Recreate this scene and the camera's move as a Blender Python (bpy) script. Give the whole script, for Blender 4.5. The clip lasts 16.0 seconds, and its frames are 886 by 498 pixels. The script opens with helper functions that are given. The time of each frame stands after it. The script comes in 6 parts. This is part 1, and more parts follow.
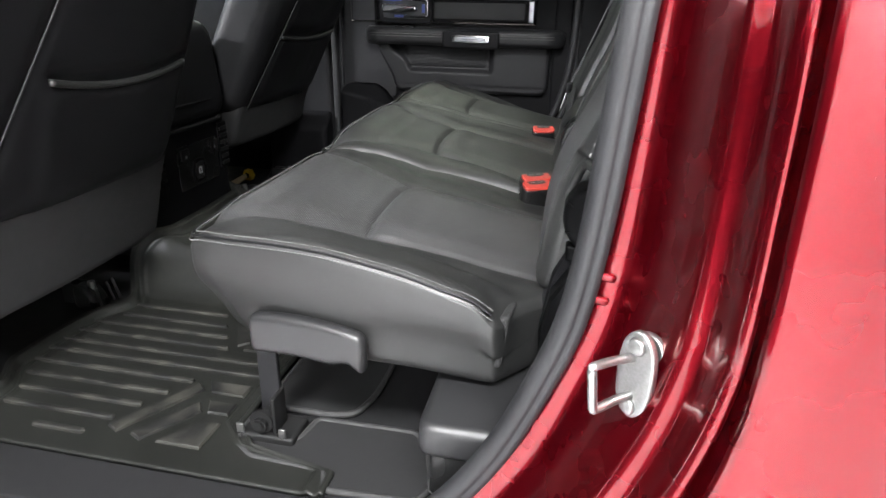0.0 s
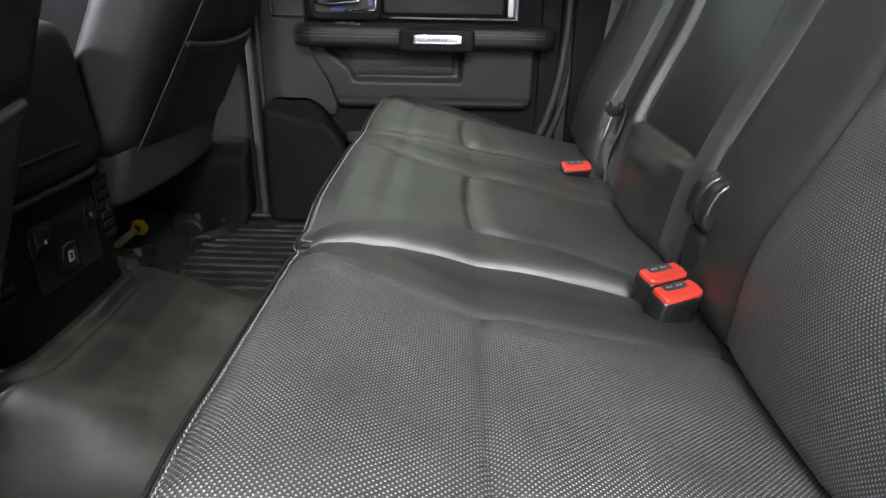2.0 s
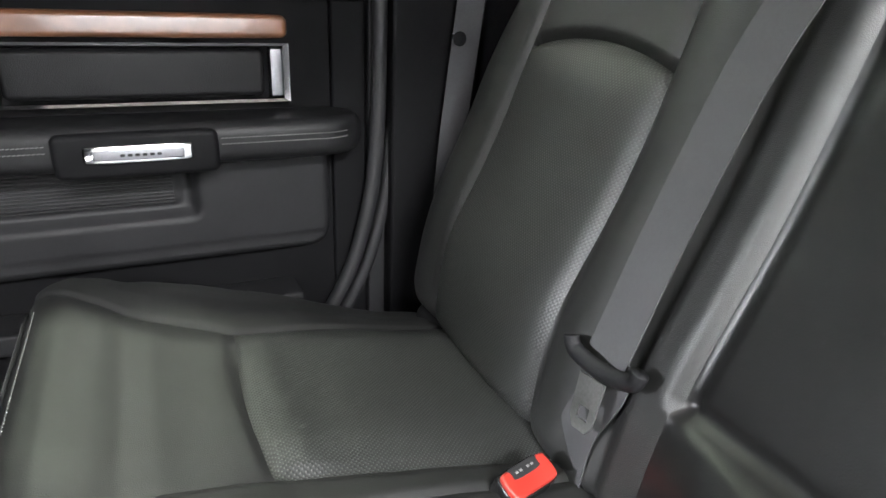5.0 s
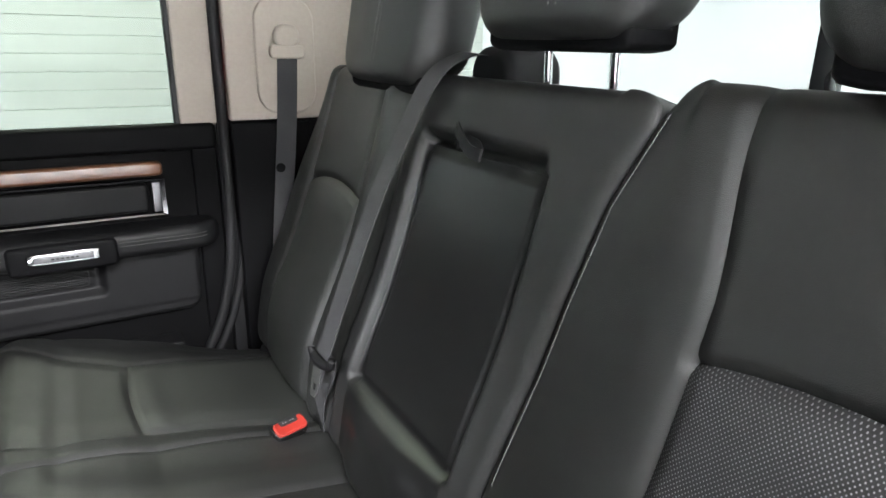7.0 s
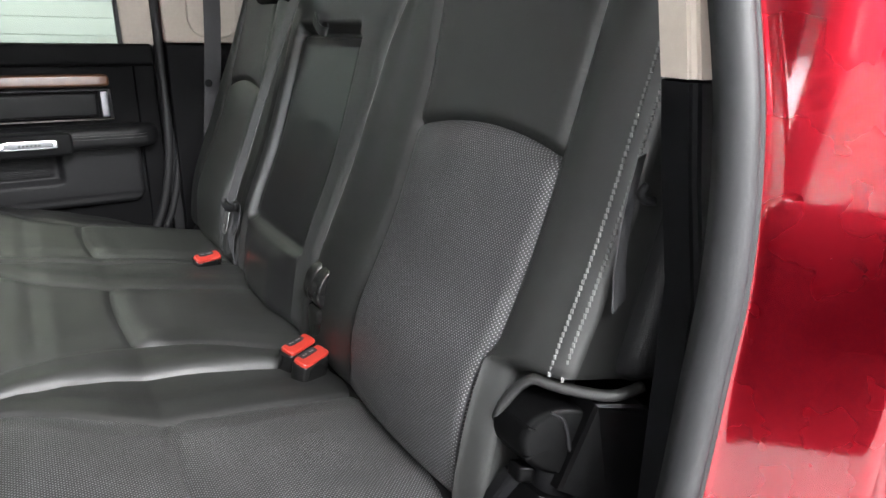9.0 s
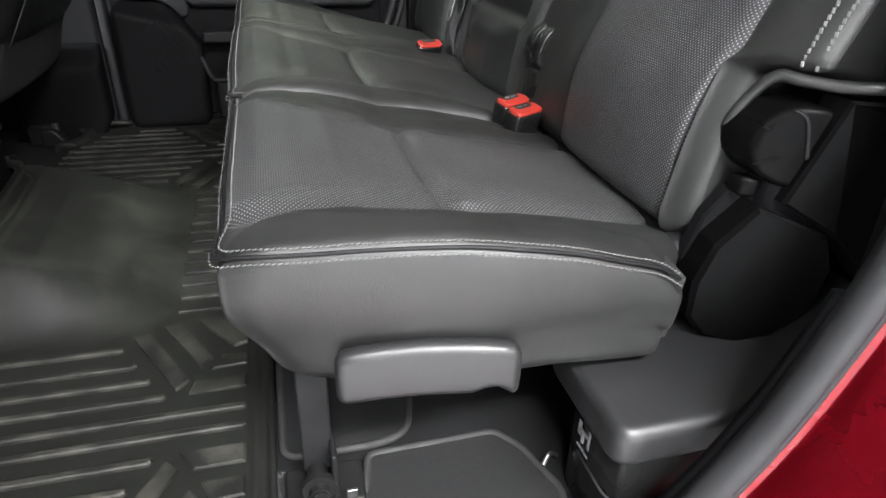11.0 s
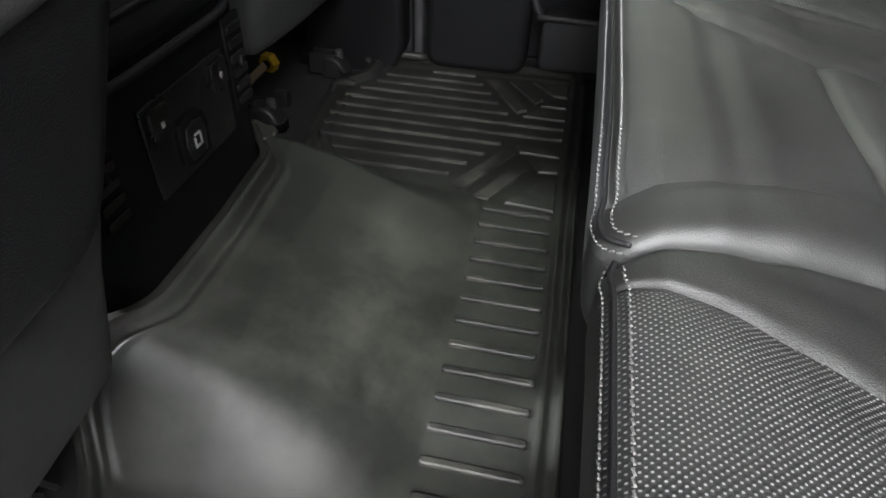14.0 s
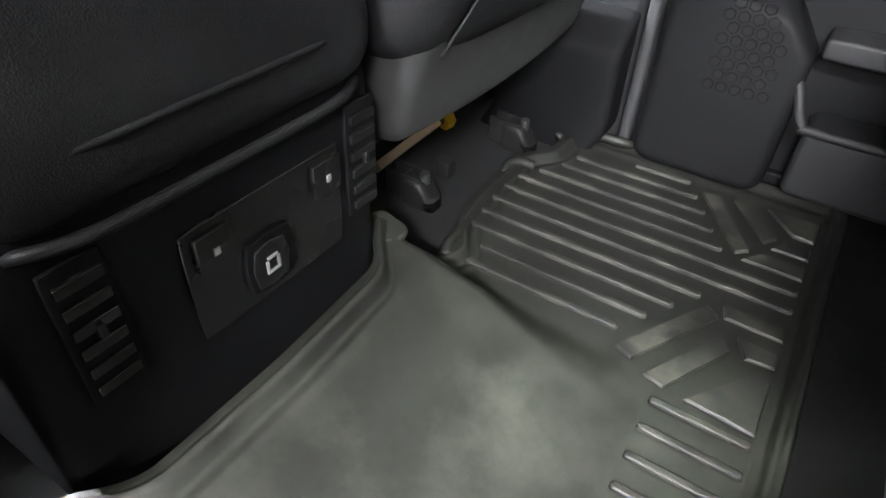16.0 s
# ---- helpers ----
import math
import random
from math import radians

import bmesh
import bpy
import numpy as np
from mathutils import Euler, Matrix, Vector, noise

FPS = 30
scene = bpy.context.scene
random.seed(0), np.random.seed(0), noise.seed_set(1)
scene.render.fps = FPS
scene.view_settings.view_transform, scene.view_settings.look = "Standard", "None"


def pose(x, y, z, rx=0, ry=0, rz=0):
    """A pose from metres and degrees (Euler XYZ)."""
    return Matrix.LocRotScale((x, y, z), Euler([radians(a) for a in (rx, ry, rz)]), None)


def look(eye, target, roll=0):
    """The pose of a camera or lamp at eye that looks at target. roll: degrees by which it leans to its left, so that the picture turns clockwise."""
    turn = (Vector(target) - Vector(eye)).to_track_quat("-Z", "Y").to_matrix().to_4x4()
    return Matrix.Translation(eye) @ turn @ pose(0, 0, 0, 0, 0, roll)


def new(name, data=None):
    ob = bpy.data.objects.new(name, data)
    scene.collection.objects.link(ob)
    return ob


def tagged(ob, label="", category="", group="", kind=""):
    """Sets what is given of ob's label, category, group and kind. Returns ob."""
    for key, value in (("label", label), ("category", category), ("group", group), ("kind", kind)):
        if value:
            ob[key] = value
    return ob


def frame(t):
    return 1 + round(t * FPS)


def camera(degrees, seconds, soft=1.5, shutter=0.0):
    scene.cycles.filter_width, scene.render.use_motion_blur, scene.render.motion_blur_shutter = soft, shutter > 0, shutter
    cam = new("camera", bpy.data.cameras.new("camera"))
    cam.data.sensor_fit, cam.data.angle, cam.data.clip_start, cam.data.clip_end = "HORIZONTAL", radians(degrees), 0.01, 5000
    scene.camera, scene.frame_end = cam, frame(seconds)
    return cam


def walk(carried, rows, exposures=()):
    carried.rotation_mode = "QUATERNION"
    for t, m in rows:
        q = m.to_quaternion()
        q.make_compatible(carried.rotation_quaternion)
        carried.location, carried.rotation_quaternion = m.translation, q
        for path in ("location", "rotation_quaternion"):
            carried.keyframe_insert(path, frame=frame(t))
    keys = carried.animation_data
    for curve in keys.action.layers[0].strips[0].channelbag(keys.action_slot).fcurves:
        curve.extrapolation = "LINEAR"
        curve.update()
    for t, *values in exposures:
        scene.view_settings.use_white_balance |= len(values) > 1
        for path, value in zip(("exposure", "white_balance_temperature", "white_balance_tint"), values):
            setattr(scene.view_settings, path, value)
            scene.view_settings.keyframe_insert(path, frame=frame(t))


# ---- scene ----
cam = camera(70.7, 16.0)
PATH = [
    (0, (0.065, -0.041, 0.647), (-0.315, 1.774, -0.103), 1.0),
    (0.5, (-0.052, 0.035, 0.644), (-0.409, 1.852, -0.111), 0.8),
    (1, (-0.12, 0.1, 0.628), (-0.379, 1.934, -0.125), 0.6),
    (1.5, (-0.187, 0.249, 0.622), (-0.317, 2.094, -0.138), 0.9),
    (2, (-0.245, 0.446, 0.637), (-0.286, 2.291, -0.133), 1.0),
    (2.5, (-0.31, 0.663, 0.657), (-0.222, 2.502, -0.124), 1.2),
    (3, (-0.32, 0.882, 0.706), (-0.114, 2.693, -0.117), 0.5),
    (3.5, (-0.322, 1.04, 0.713), (-0.038, 2.836, -0.122), 1.0),
    (4, (-0.323, 1.212, 0.685), (0.074, 2.985, -0.152), 1.4),
    (4.5, (-0.297, 1.277, 0.679), (0.283, 3.002, -0.149), 1.8),
    (5, (-0.285, 1.261, 0.734), (0.505, 2.92, -0.055), 2.8),
    (5.2, (-0.292, 1.239, 0.772), (0.58, 2.885, 0.044), 3.2),
    (7.3, (-0.262, 0.642, 0.933), (0.737, 2.262, 0.318), 1.2),
    (7.5, (-0.272, 0.592, 0.934), (0.747, 2.201, 0.322), 1.4),
    (8, (-0.282, 0.467, 0.939), (0.768, 2.055, 0.325), 1.4),
    (8.5, (-0.29, 0.339, 0.878), (0.783, 1.909, 0.258), 1.3),
    (8.7, (-0.296, 0.303, 0.843), (0.774, 1.872, 0.218), 1.3),
    (10.8, (-0.351, 0.189, 0.63), (0.207, 1.862, -0.312), 1.5),
    (11, (-0.373, 0.185, 0.602), (0.101, 1.874, -0.359), 1.9),
    (11.5, (-0.401, 0.233, 0.531), (-0.216, 1.902, -0.555), 2.0),
    (12, (-0.421, 0.368, 0.507), (-0.498, 1.955, -0.708), 1.9),
    (12.5, (-0.449, 0.528, 0.557), (-0.644, 2.063, -0.711), 2.6),
    (13, (-0.453, 0.605, 0.61), (-0.713, 2.124, -0.665), 2.2),
    (13.5, (-0.462, 0.66, 0.615), (-0.742, 2.172, -0.664), 2.3),
    (14, (-0.476, 0.807, 0.596), (-0.764, 2.315, -0.685), 1.9),
    (14.5, (-0.492, 0.996, 0.597), (-0.806, 2.486, -0.701), 2.0),
    (15, (-0.514, 1.102, 0.597), (-0.902, 2.565, -0.711), 2.0),
    (15.5, (-0.501, 1.141, 0.602), (-1.069, 2.561, -0.688), 2.4),
    (16, (-0.541, 1.108, 0.579), (-1.351, 2.429, -0.686), 2.8),
]
EXPOSURES = [(0, -0.35), (2, -0.05), (3.5, 0.2), (5, 0.3), (7.5, -0.15), (8.5, -0.15), (11, -0.35), (12, -0.15), (13, 0.05), (14, 0.1), (15, 0.75), (16, 1.7)]
walk(cam, [(t, look(eye, target, roll)) for t, eye, target, roll in PATH], EXPOSURES)

# ---- light, sky and exposure ----
world = bpy.data.worlds.new("world")
scene.world = world
world.use_nodes = True
wn = world.node_tree.nodes
sky = wn.new("ShaderNodeTexSky")
sky.sky_type, sky.sun_disc, sky.sun_elevation, sky.sun_rotation = "NISHITA", False, radians(40), radians(200)
world.node_tree.links.new(sky.outputs[0], wn["Background"].inputs[0])
wn["Background"].inputs[1].default_value = 0.08


def lamp(name, place, target, size_x, size_y, watts, colour):
    data = bpy.data.lights.new(name, "AREA")
    data.shape, data.size, data.size_y, data.energy, data.color = "RECTANGLE", size_x, size_y, watts, colour
    ob = new(name, data)
    ob.matrix_world = look(place, target)
    return data


COOL = (0.99, 0.995, 1.01)
# stands in for daylight through the windscreen, to brighten the backrests
DAY = (0.97, 0.985, 1.05)
# lamp coloured for the tinted door glass, whose pane casts no shadow
GREENISH = (0.93, 1.0, 0.80)
# unseen lamps, places and watts chosen for the light wanted inside the cab
LIGHTS = [(0.1, -1.2, 800, COOL), (0.1, -3.1, 440, COOL), (-4.3, -1.7, 460, COOL), (-4.7, 0.5, 1900, DAY), (-0.4, 3.3, 50, GREENISH), (2.9, 1.4, 10, COOL)]
for lx, ly, watts, tint in LIGHTS:
    lamp("ceiling_lamp", (lx, ly, 2.42), (lx, ly, 0), 2.0, 0.3, watts, tint)


# ---- materials ----
def material(name, colour, rough=0.5, metal=0.0, var=0.25, scale=40.0, bump=0.0, bump_scale=900.0, spec=0.5, coat=0.0, stain=None, stain_amount=0.0, cells=False, dusty=None):
    """A surface with colour that varies at two scales, uneven gloss and fine relief."""
    m = bpy.data.materials.new(name)
    m.use_nodes = True
    n, l = m.node_tree.nodes, m.node_tree.links
    b = n["Principled BSDF"]
    co = n.new("ShaderNodeTexCoord")
    fine = n.new("ShaderNodeTexNoise")
    fine.inputs["Scale"].default_value, fine.inputs["Detail"].default_value = scale * 6, 4
    wide = n.new("ShaderNodeTexNoise")
    wide.inputs["Scale"].default_value, wide.inputs["Detail"].default_value = scale * 0.25, 3
    l.new(co.outputs["Object"], fine.inputs["Vector"])
    l.new(co.outputs["Object"], wide.inputs["Vector"])
    both = n.new("ShaderNodeMath")
    both.operation = "ADD"
    l.new(fine.outputs["Fac"], both.inputs[0])
    l.new(wide.outputs["Fac"], both.inputs[1])
    ramp = n.new("ShaderNodeMapRange")
    ramp.inputs["From Min"].default_value, ramp.inputs["From Max"].default_value = 0.65, 1.35
    ramp.inputs["To Min"].default_value, ramp.inputs["To Max"].default_value = 1 - var, 1 + var
    l.new(both.outputs[0], ramp.inputs["Value"])
    mul = n.new("ShaderNodeVectorMath")
    mul.operation = "SCALE"
    mul.inputs[0].default_value = colour
    l.new(ramp.outputs[0], mul.inputs["Scale"])
    out = mul.outputs[0]
    if stain:
        spots = n.new("ShaderNodeTexNoise")
        spots.inputs["Scale"].default_value, spots.inputs["Detail"].default_value, spots.inputs["Roughness"].default_value = scale * 0.35, 8, 0.68
        l.new(co.outputs["Object"], spots.inputs["Vector"])
        cut = n.new("ShaderNodeMapRange")
        cut.inputs["From Min"].default_value, cut.inputs["From Max"].default_value = 0.45, 0.75
        cut.inputs["To Max"].default_value = stain_amount
        l.new(spots.outputs["Fac"], cut.inputs["Value"])
        mix = n.new("ShaderNodeMix")
        mix.data_type = "RGBA"
        amount = cut.outputs[0]
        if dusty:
            # dust and painted light, strongest on a raised stretch along y, thinner both sides
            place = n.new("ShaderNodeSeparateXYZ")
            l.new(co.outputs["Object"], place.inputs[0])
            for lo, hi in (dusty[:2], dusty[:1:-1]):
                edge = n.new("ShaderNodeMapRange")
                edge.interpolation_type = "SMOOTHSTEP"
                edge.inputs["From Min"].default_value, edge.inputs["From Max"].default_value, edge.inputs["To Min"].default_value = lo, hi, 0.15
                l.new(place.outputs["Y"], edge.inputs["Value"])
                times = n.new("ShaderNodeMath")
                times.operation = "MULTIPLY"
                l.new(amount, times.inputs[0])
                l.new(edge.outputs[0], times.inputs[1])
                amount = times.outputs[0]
        l.new(amount, mix.inputs["Factor"])
        l.new(out, mix.inputs["A"])
        mix.inputs["B"].default_value = (*stain, 1)
        out = mix.outputs["Result"]
    l.new(out, b.inputs["Base Color"])
    rr = n.new("ShaderNodeMapRange")
    rr.inputs["From Min"].default_value, rr.inputs["From Max"].default_value = 0.3, 0.7
    rr.inputs["To Min"].default_value, rr.inputs["To Max"].default_value = max(0.02, rough * 0.85), min(1, rough * 1.15)
    l.new(wide.outputs["Fac"], rr.inputs["Value"])
    l.new(rr.outputs[0], b.inputs["Roughness"])
    b.inputs["Metallic"].default_value = metal
    b.inputs["Specular IOR Level"].default_value = spec
    b.inputs["Coat Weight"].default_value, b.inputs["Coat Roughness"].default_value = coat, 0.04
    if bump:
        rel = n.new("ShaderNodeTexVoronoi" if cells else "ShaderNodeTexNoise")
        rel.inputs["Scale"].default_value = bump_scale
        l.new(co.outputs["Object"], rel.inputs["Vector"])
        bm_node = n.new("ShaderNodeBump")
        bm_node.inputs["Strength"].default_value, bm_node.inputs["Distance"].default_value = bump, 0.0008
        l.new(rel.outputs["Distance" if cells else "Fac"], bm_node.inputs["Height"])
        l.new(bm_node.outputs[0], b.inputs["Normal"])
    return m


def woven(name, dark, light, pitch, axes, rough=0.44):
    """Leather with a staggered net of small light dots, as a woven or perforated insert."""
    m = bpy.data.materials.new(name)
    m.use_nodes = True
    n, l = m.node_tree.nodes, m.node_tree.links
    b = n["Principled BSDF"]
    co = n.new("ShaderNodeTexCoord")
    sep = n.new("ShaderNodeSeparateXYZ")
    l.new(co.outputs["Object"], sep.inputs[0])

    def op(kind, a, c):
        k = n.new("ShaderNodeMath")
        k.operation = kind
        for i, v in enumerate((a, c)):
            if isinstance(v, float):
                k.inputs[i].default_value = v
            elif v is not None:
                l.new(v, k.inputs[i])
        return k.outputs[0]

    u = op("MULTIPLY", sep.outputs[axes[0]], math.pi / pitch)
    v = op("MULTIPLY", sep.outputs[axes[1]], math.pi / (pitch * 1.15))
    dots = op("MULTIPLY", op("SINE", u, None), op("SINE", v, None))
    ramp = n.new("ShaderNodeMapRange")
    ramp.interpolation_type = "SMOOTHSTEP"
    ramp.inputs["From Min"].default_value, ramp.inputs["From Max"].default_value = 0.42, 0.85
    l.new(dots, ramp.inputs["Value"])
    noise_tex = n.new("ShaderNodeTexNoise")
    noise_tex.inputs["Scale"].default_value, noise_tex.inputs["Detail"].default_value = 14, 5
    l.new(co.outputs["Object"], noise_tex.inputs["Vector"])
    wear = n.new("ShaderNodeMapRange")
    wear.inputs["From Min"].default_value, wear.inputs["From Max"].default_value = 0.3, 0.7
    wear.inputs["To Min"].default_value, wear.inputs["To Max"].default_value = 0.6, 1.0
    l.new(noise_tex.outputs["Fac"], wear.inputs["Value"])
    fac = op("MULTIPLY", ramp.outputs[0], wear.outputs[0])
    mix = n.new("ShaderNodeMix")
    mix.data_type = "RGBA"
    mix.inputs["A"].default_value, mix.inputs["B"].default_value = (*dark, 1), (*light, 1)
    l.new(fac, mix.inputs["Factor"])
    l.new(mix.outputs["Result"], b.inputs["Base Color"])
    b.inputs["Roughness"].default_value = rough
    rel = n.new("ShaderNodeBump")
    rel.inputs["Strength"].default_value, rel.inputs["Distance"].default_value = 0.3, 0.0006
    l.new(dots, rel.inputs["Height"])
    l.new(rel.outputs[0], b.inputs["Normal"])
    return m


LEATHER = material("black leather", (0.0076, 0.0078, 0.0075), 0.49, var=0.2, scale=25, bump=0.22, bump_scale=1000, cells=True, spec=0.54)
VINYL = material("smooth black vinyl", (0.006, 0.006, 0.006), 0.34, var=0.2, scale=20, bump=0.15, bump_scale=600, spec=0.35)
LEATHER_DARK = material("matt black leather", (0.0055, 0.0055, 0.006), 0.5, var=0.2, scale=25, bump=0.3, bump_scale=700, cells=True, spec=0.16)
INSERT_FLAT = woven("woven insert of cushions", (0.010, 0.010, 0.010), (0.185, 0.185, 0.188), 0.0021, ("Y", "X"))
INSERT_BACK = woven("woven insert of backs", (0.012, 0.0118, 0.0124), (0.185, 0.182, 0.191), 0.0021, ("Y", "Z"))
# same weave for the far seat, its shade put into darker dots
INSERT_SHADED = woven("woven insert of far cushion with shade in its colour", (0.009, 0.0095, 0.009), (0.058, 0.060, 0.058), 0.0021, ("Y", "X"))
INSERT_BACK_SHADED = woven("woven insert of far back with shade in its colour", (0.010, 0.0105, 0.010), (0.060, 0.062, 0.060), 0.0021, ("Y", "Z"))
THREAD = material("pale grey thread", (0.068, 0.068, 0.066), 0.75, var=0.15, scale=300)
THREAD_THICK = material("thick light grey thread", (0.10, 0.10, 0.10), 0.75, var=0.15, scale=300)
PLASTIC = material("black grained plastic", (0.0036, 0.0036, 0.0040), 0.58, var=0.2, scale=30, bump=0.4, bump_scale=1200, spec=0.055)
PLASTIC_GREY = material("charcoal grained plastic", (0.0085, 0.0085, 0.0092), 0.52, var=0.15, scale=30, bump=0.4, bump_scale=1200, spec=0.14)
HINGE_BLACK = material("satin black hinge plastic", (0.0016, 0.0016, 0.0017), 0.30, var=0.15, scale=30, bump=0.1, bump_scale=1200, spec=0.05)
SATIN = material("satin charcoal plastic", (0.011, 0.011, 0.0115), 0.40, var=0.15, scale=30, bump=0.25, bump_scale=1200, spec=0.40)
GLOSS_BLACK = material("smooth black plastic", (0.006, 0.006, 0.006), 0.27, var=0.15, scale=30, spec=0.32)
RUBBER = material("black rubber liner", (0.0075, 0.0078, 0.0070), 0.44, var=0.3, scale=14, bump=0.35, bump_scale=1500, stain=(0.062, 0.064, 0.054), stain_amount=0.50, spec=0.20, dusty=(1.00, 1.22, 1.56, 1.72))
RUBBER_RIB = material("scuffed rubber rib", (0.008, 0.008, 0.0078), 0.46, var=0.4, scale=40, bump=0.3, bump_scale=1500, stain=(0.12, 0.115, 0.095), stain_amount=0.34, spec=0.24)
SEAL = material("black rubber seal", (0.010, 0.010, 0.011), 0.58, var=0.2, scale=30, bump=0.2, bump_scale=1500, spec=0.3)
FLAP = material("charcoal flap carpet", (0.014, 0.014, 0.0142), 0.9, var=0.35, scale=200, bump=0.8, bump_scale=1600, spec=0.2)
CARPET = material("charcoal carpet", (0.006, 0.006, 0.0065), 0.95, var=0.5, scale=120, bump=1.0, bump_scale=1500, spec=0.2)
RED = material("metallic cherry red paint", (0.120, 0.0016, 0.0052), 0.27, metal=0.9, var=0.03, scale=60, coat=0.55, spec=0.2)
CHROME = material("chrome", (0.50, 0.50, 0.52), 0.07, metal=1.0, var=0.05)
STEEL = material("zinc plated steel", (0.27, 0.27, 0.265), 0.42, metal=1.0, var=0.2, scale=60)
STEEL_DARK = material("black painted steel", (0.008, 0.008, 0.008), 0.45, metal=0.0, spec=0.15, var=0.2, scale=40)
WOOD = material("brown wood-grain trim", (0.13, 0.055, 0.028), 0.3, var=0.35, scale=8, coat=0.5)
BEIGE = material("warm beige trim plastic", (0.36, 0.315, 0.27), 0.6, var=0.06, scale=20, bump=0.3, bump_scale=900)
BELT = material("dark grey webbing", (0.026, 0.026, 0.028), 0.75, var=0.2, scale=60, bump=0.6, bump_scale=1800)
BUCKLE_RED = material("orange-red button plastic", (0.23, 0.017, 0.011), 0.38, var=0.08)
YELLOW = material("yellow connector plastic", (0.7, 0.42, 0.01), 0.45, var=0.1)
TAN = material("tan tape sleeve", (0.5, 0.38, 0.25), 0.7, var=0.15)
WHITE_WALL = material("white painted wall", (0.80, 0.81, 0.81), 0.8, var=0.02, scale=3)
CONCRETE = material("light grey epoxy floor", (0.58, 0.58, 0.58), 0.35, var=0.1, scale=3)
CEILING_GREY = material("grey ceiling board", (0.30, 0.30, 0.30), 0.85, var=0.05, scale=3)
SHUTTER_WHITE = material("off-white lacquered shutter", (0.52, 0.55, 0.51), 0.6, var=0.04, scale=5)
PRINT = material("pale print ink", (0.14, 0.14, 0.14), 0.6, var=0.05)
SIGN = material("pale grey sign print", (0.20, 0.20, 0.20), 0.6, var=0.05)
BLUE = material("blue glint colour of handle cup", (0.005, 0.02, 0.12), 0.3, var=0.2)
PAPER = material("framed paper", (0.55, 0.52, 0.42), 0.7, var=0.1, scale=12)
GLASS = bpy.data.materials.new("window glass")
GLASS.use_nodes = True
g = GLASS.node_tree.nodes["Principled BSDF"]
g.inputs["Transmission Weight"].default_value, g.inputs["Roughness"].default_value, g.inputs["IOR"].default_value = 1.0, 0.0, 1.02
g.inputs["Base Color"].default_value = (0.80, 0.88, 0.82, 1)
TINT = GLASS.copy()
TINT.name = "tinted window glass"
TINT.node_tree.nodes["Principled BSDF"].inputs["Base Color"].default_value = (0.50, 0.545, 0.53, 1)
TINT_FAR = GLASS.copy()
TINT_FAR.name = "green-tinted door glass"
TINT_FAR.node_tree.nodes["Principled BSDF"].inputs["Base Color"].default_value = (0.37, 0.41, 0.385, 1)
TUBE = bpy.data.materials.new("lit tube cover")
TUBE.use_nodes = True
e = TUBE.node_tree.nodes["Principled BSDF"]
e.inputs["Emission Color"].default_value, e.inputs["Emission Strength"].default_value = (*COOL, 1), 6.0


# ---- mesh tools ----
def mesh_of(verts, faces, smooth=True):
    me = bpy.data.meshes.new("mesh")
    me.from_pydata([tuple(map(float, v)) for v in verts], [], [tuple(map(int, f)) for f in faces])
    if smooth:
        me.shade_smooth()
    me.update()
    return me


def part(name, me, mat, parent=None, label=""):
    """One mesh object, under a thing or a part."""
    if isinstance(me, bmesh.types.BMesh):
        bm, me = me, bpy.data.meshes.new(name)
        bmesh.ops.recalc_face_normals(bm, faces=bm.faces)
        bm.to_mesh(me)
        bm.free()
    if mat and not me.materials:
        me.materials.append(mat)
    me.name = name
    ob = new(name, me)
    if parent:
        ob.parent = parent
    if label:
        ob["label"] = label
    return ob


def thing(name, label, category, group="", kind="", at=(0, 0, 0)):
    ob = new(name)
    ob.empty_display_size = 0.05
    return tagged(ob, label, category, group, kind)


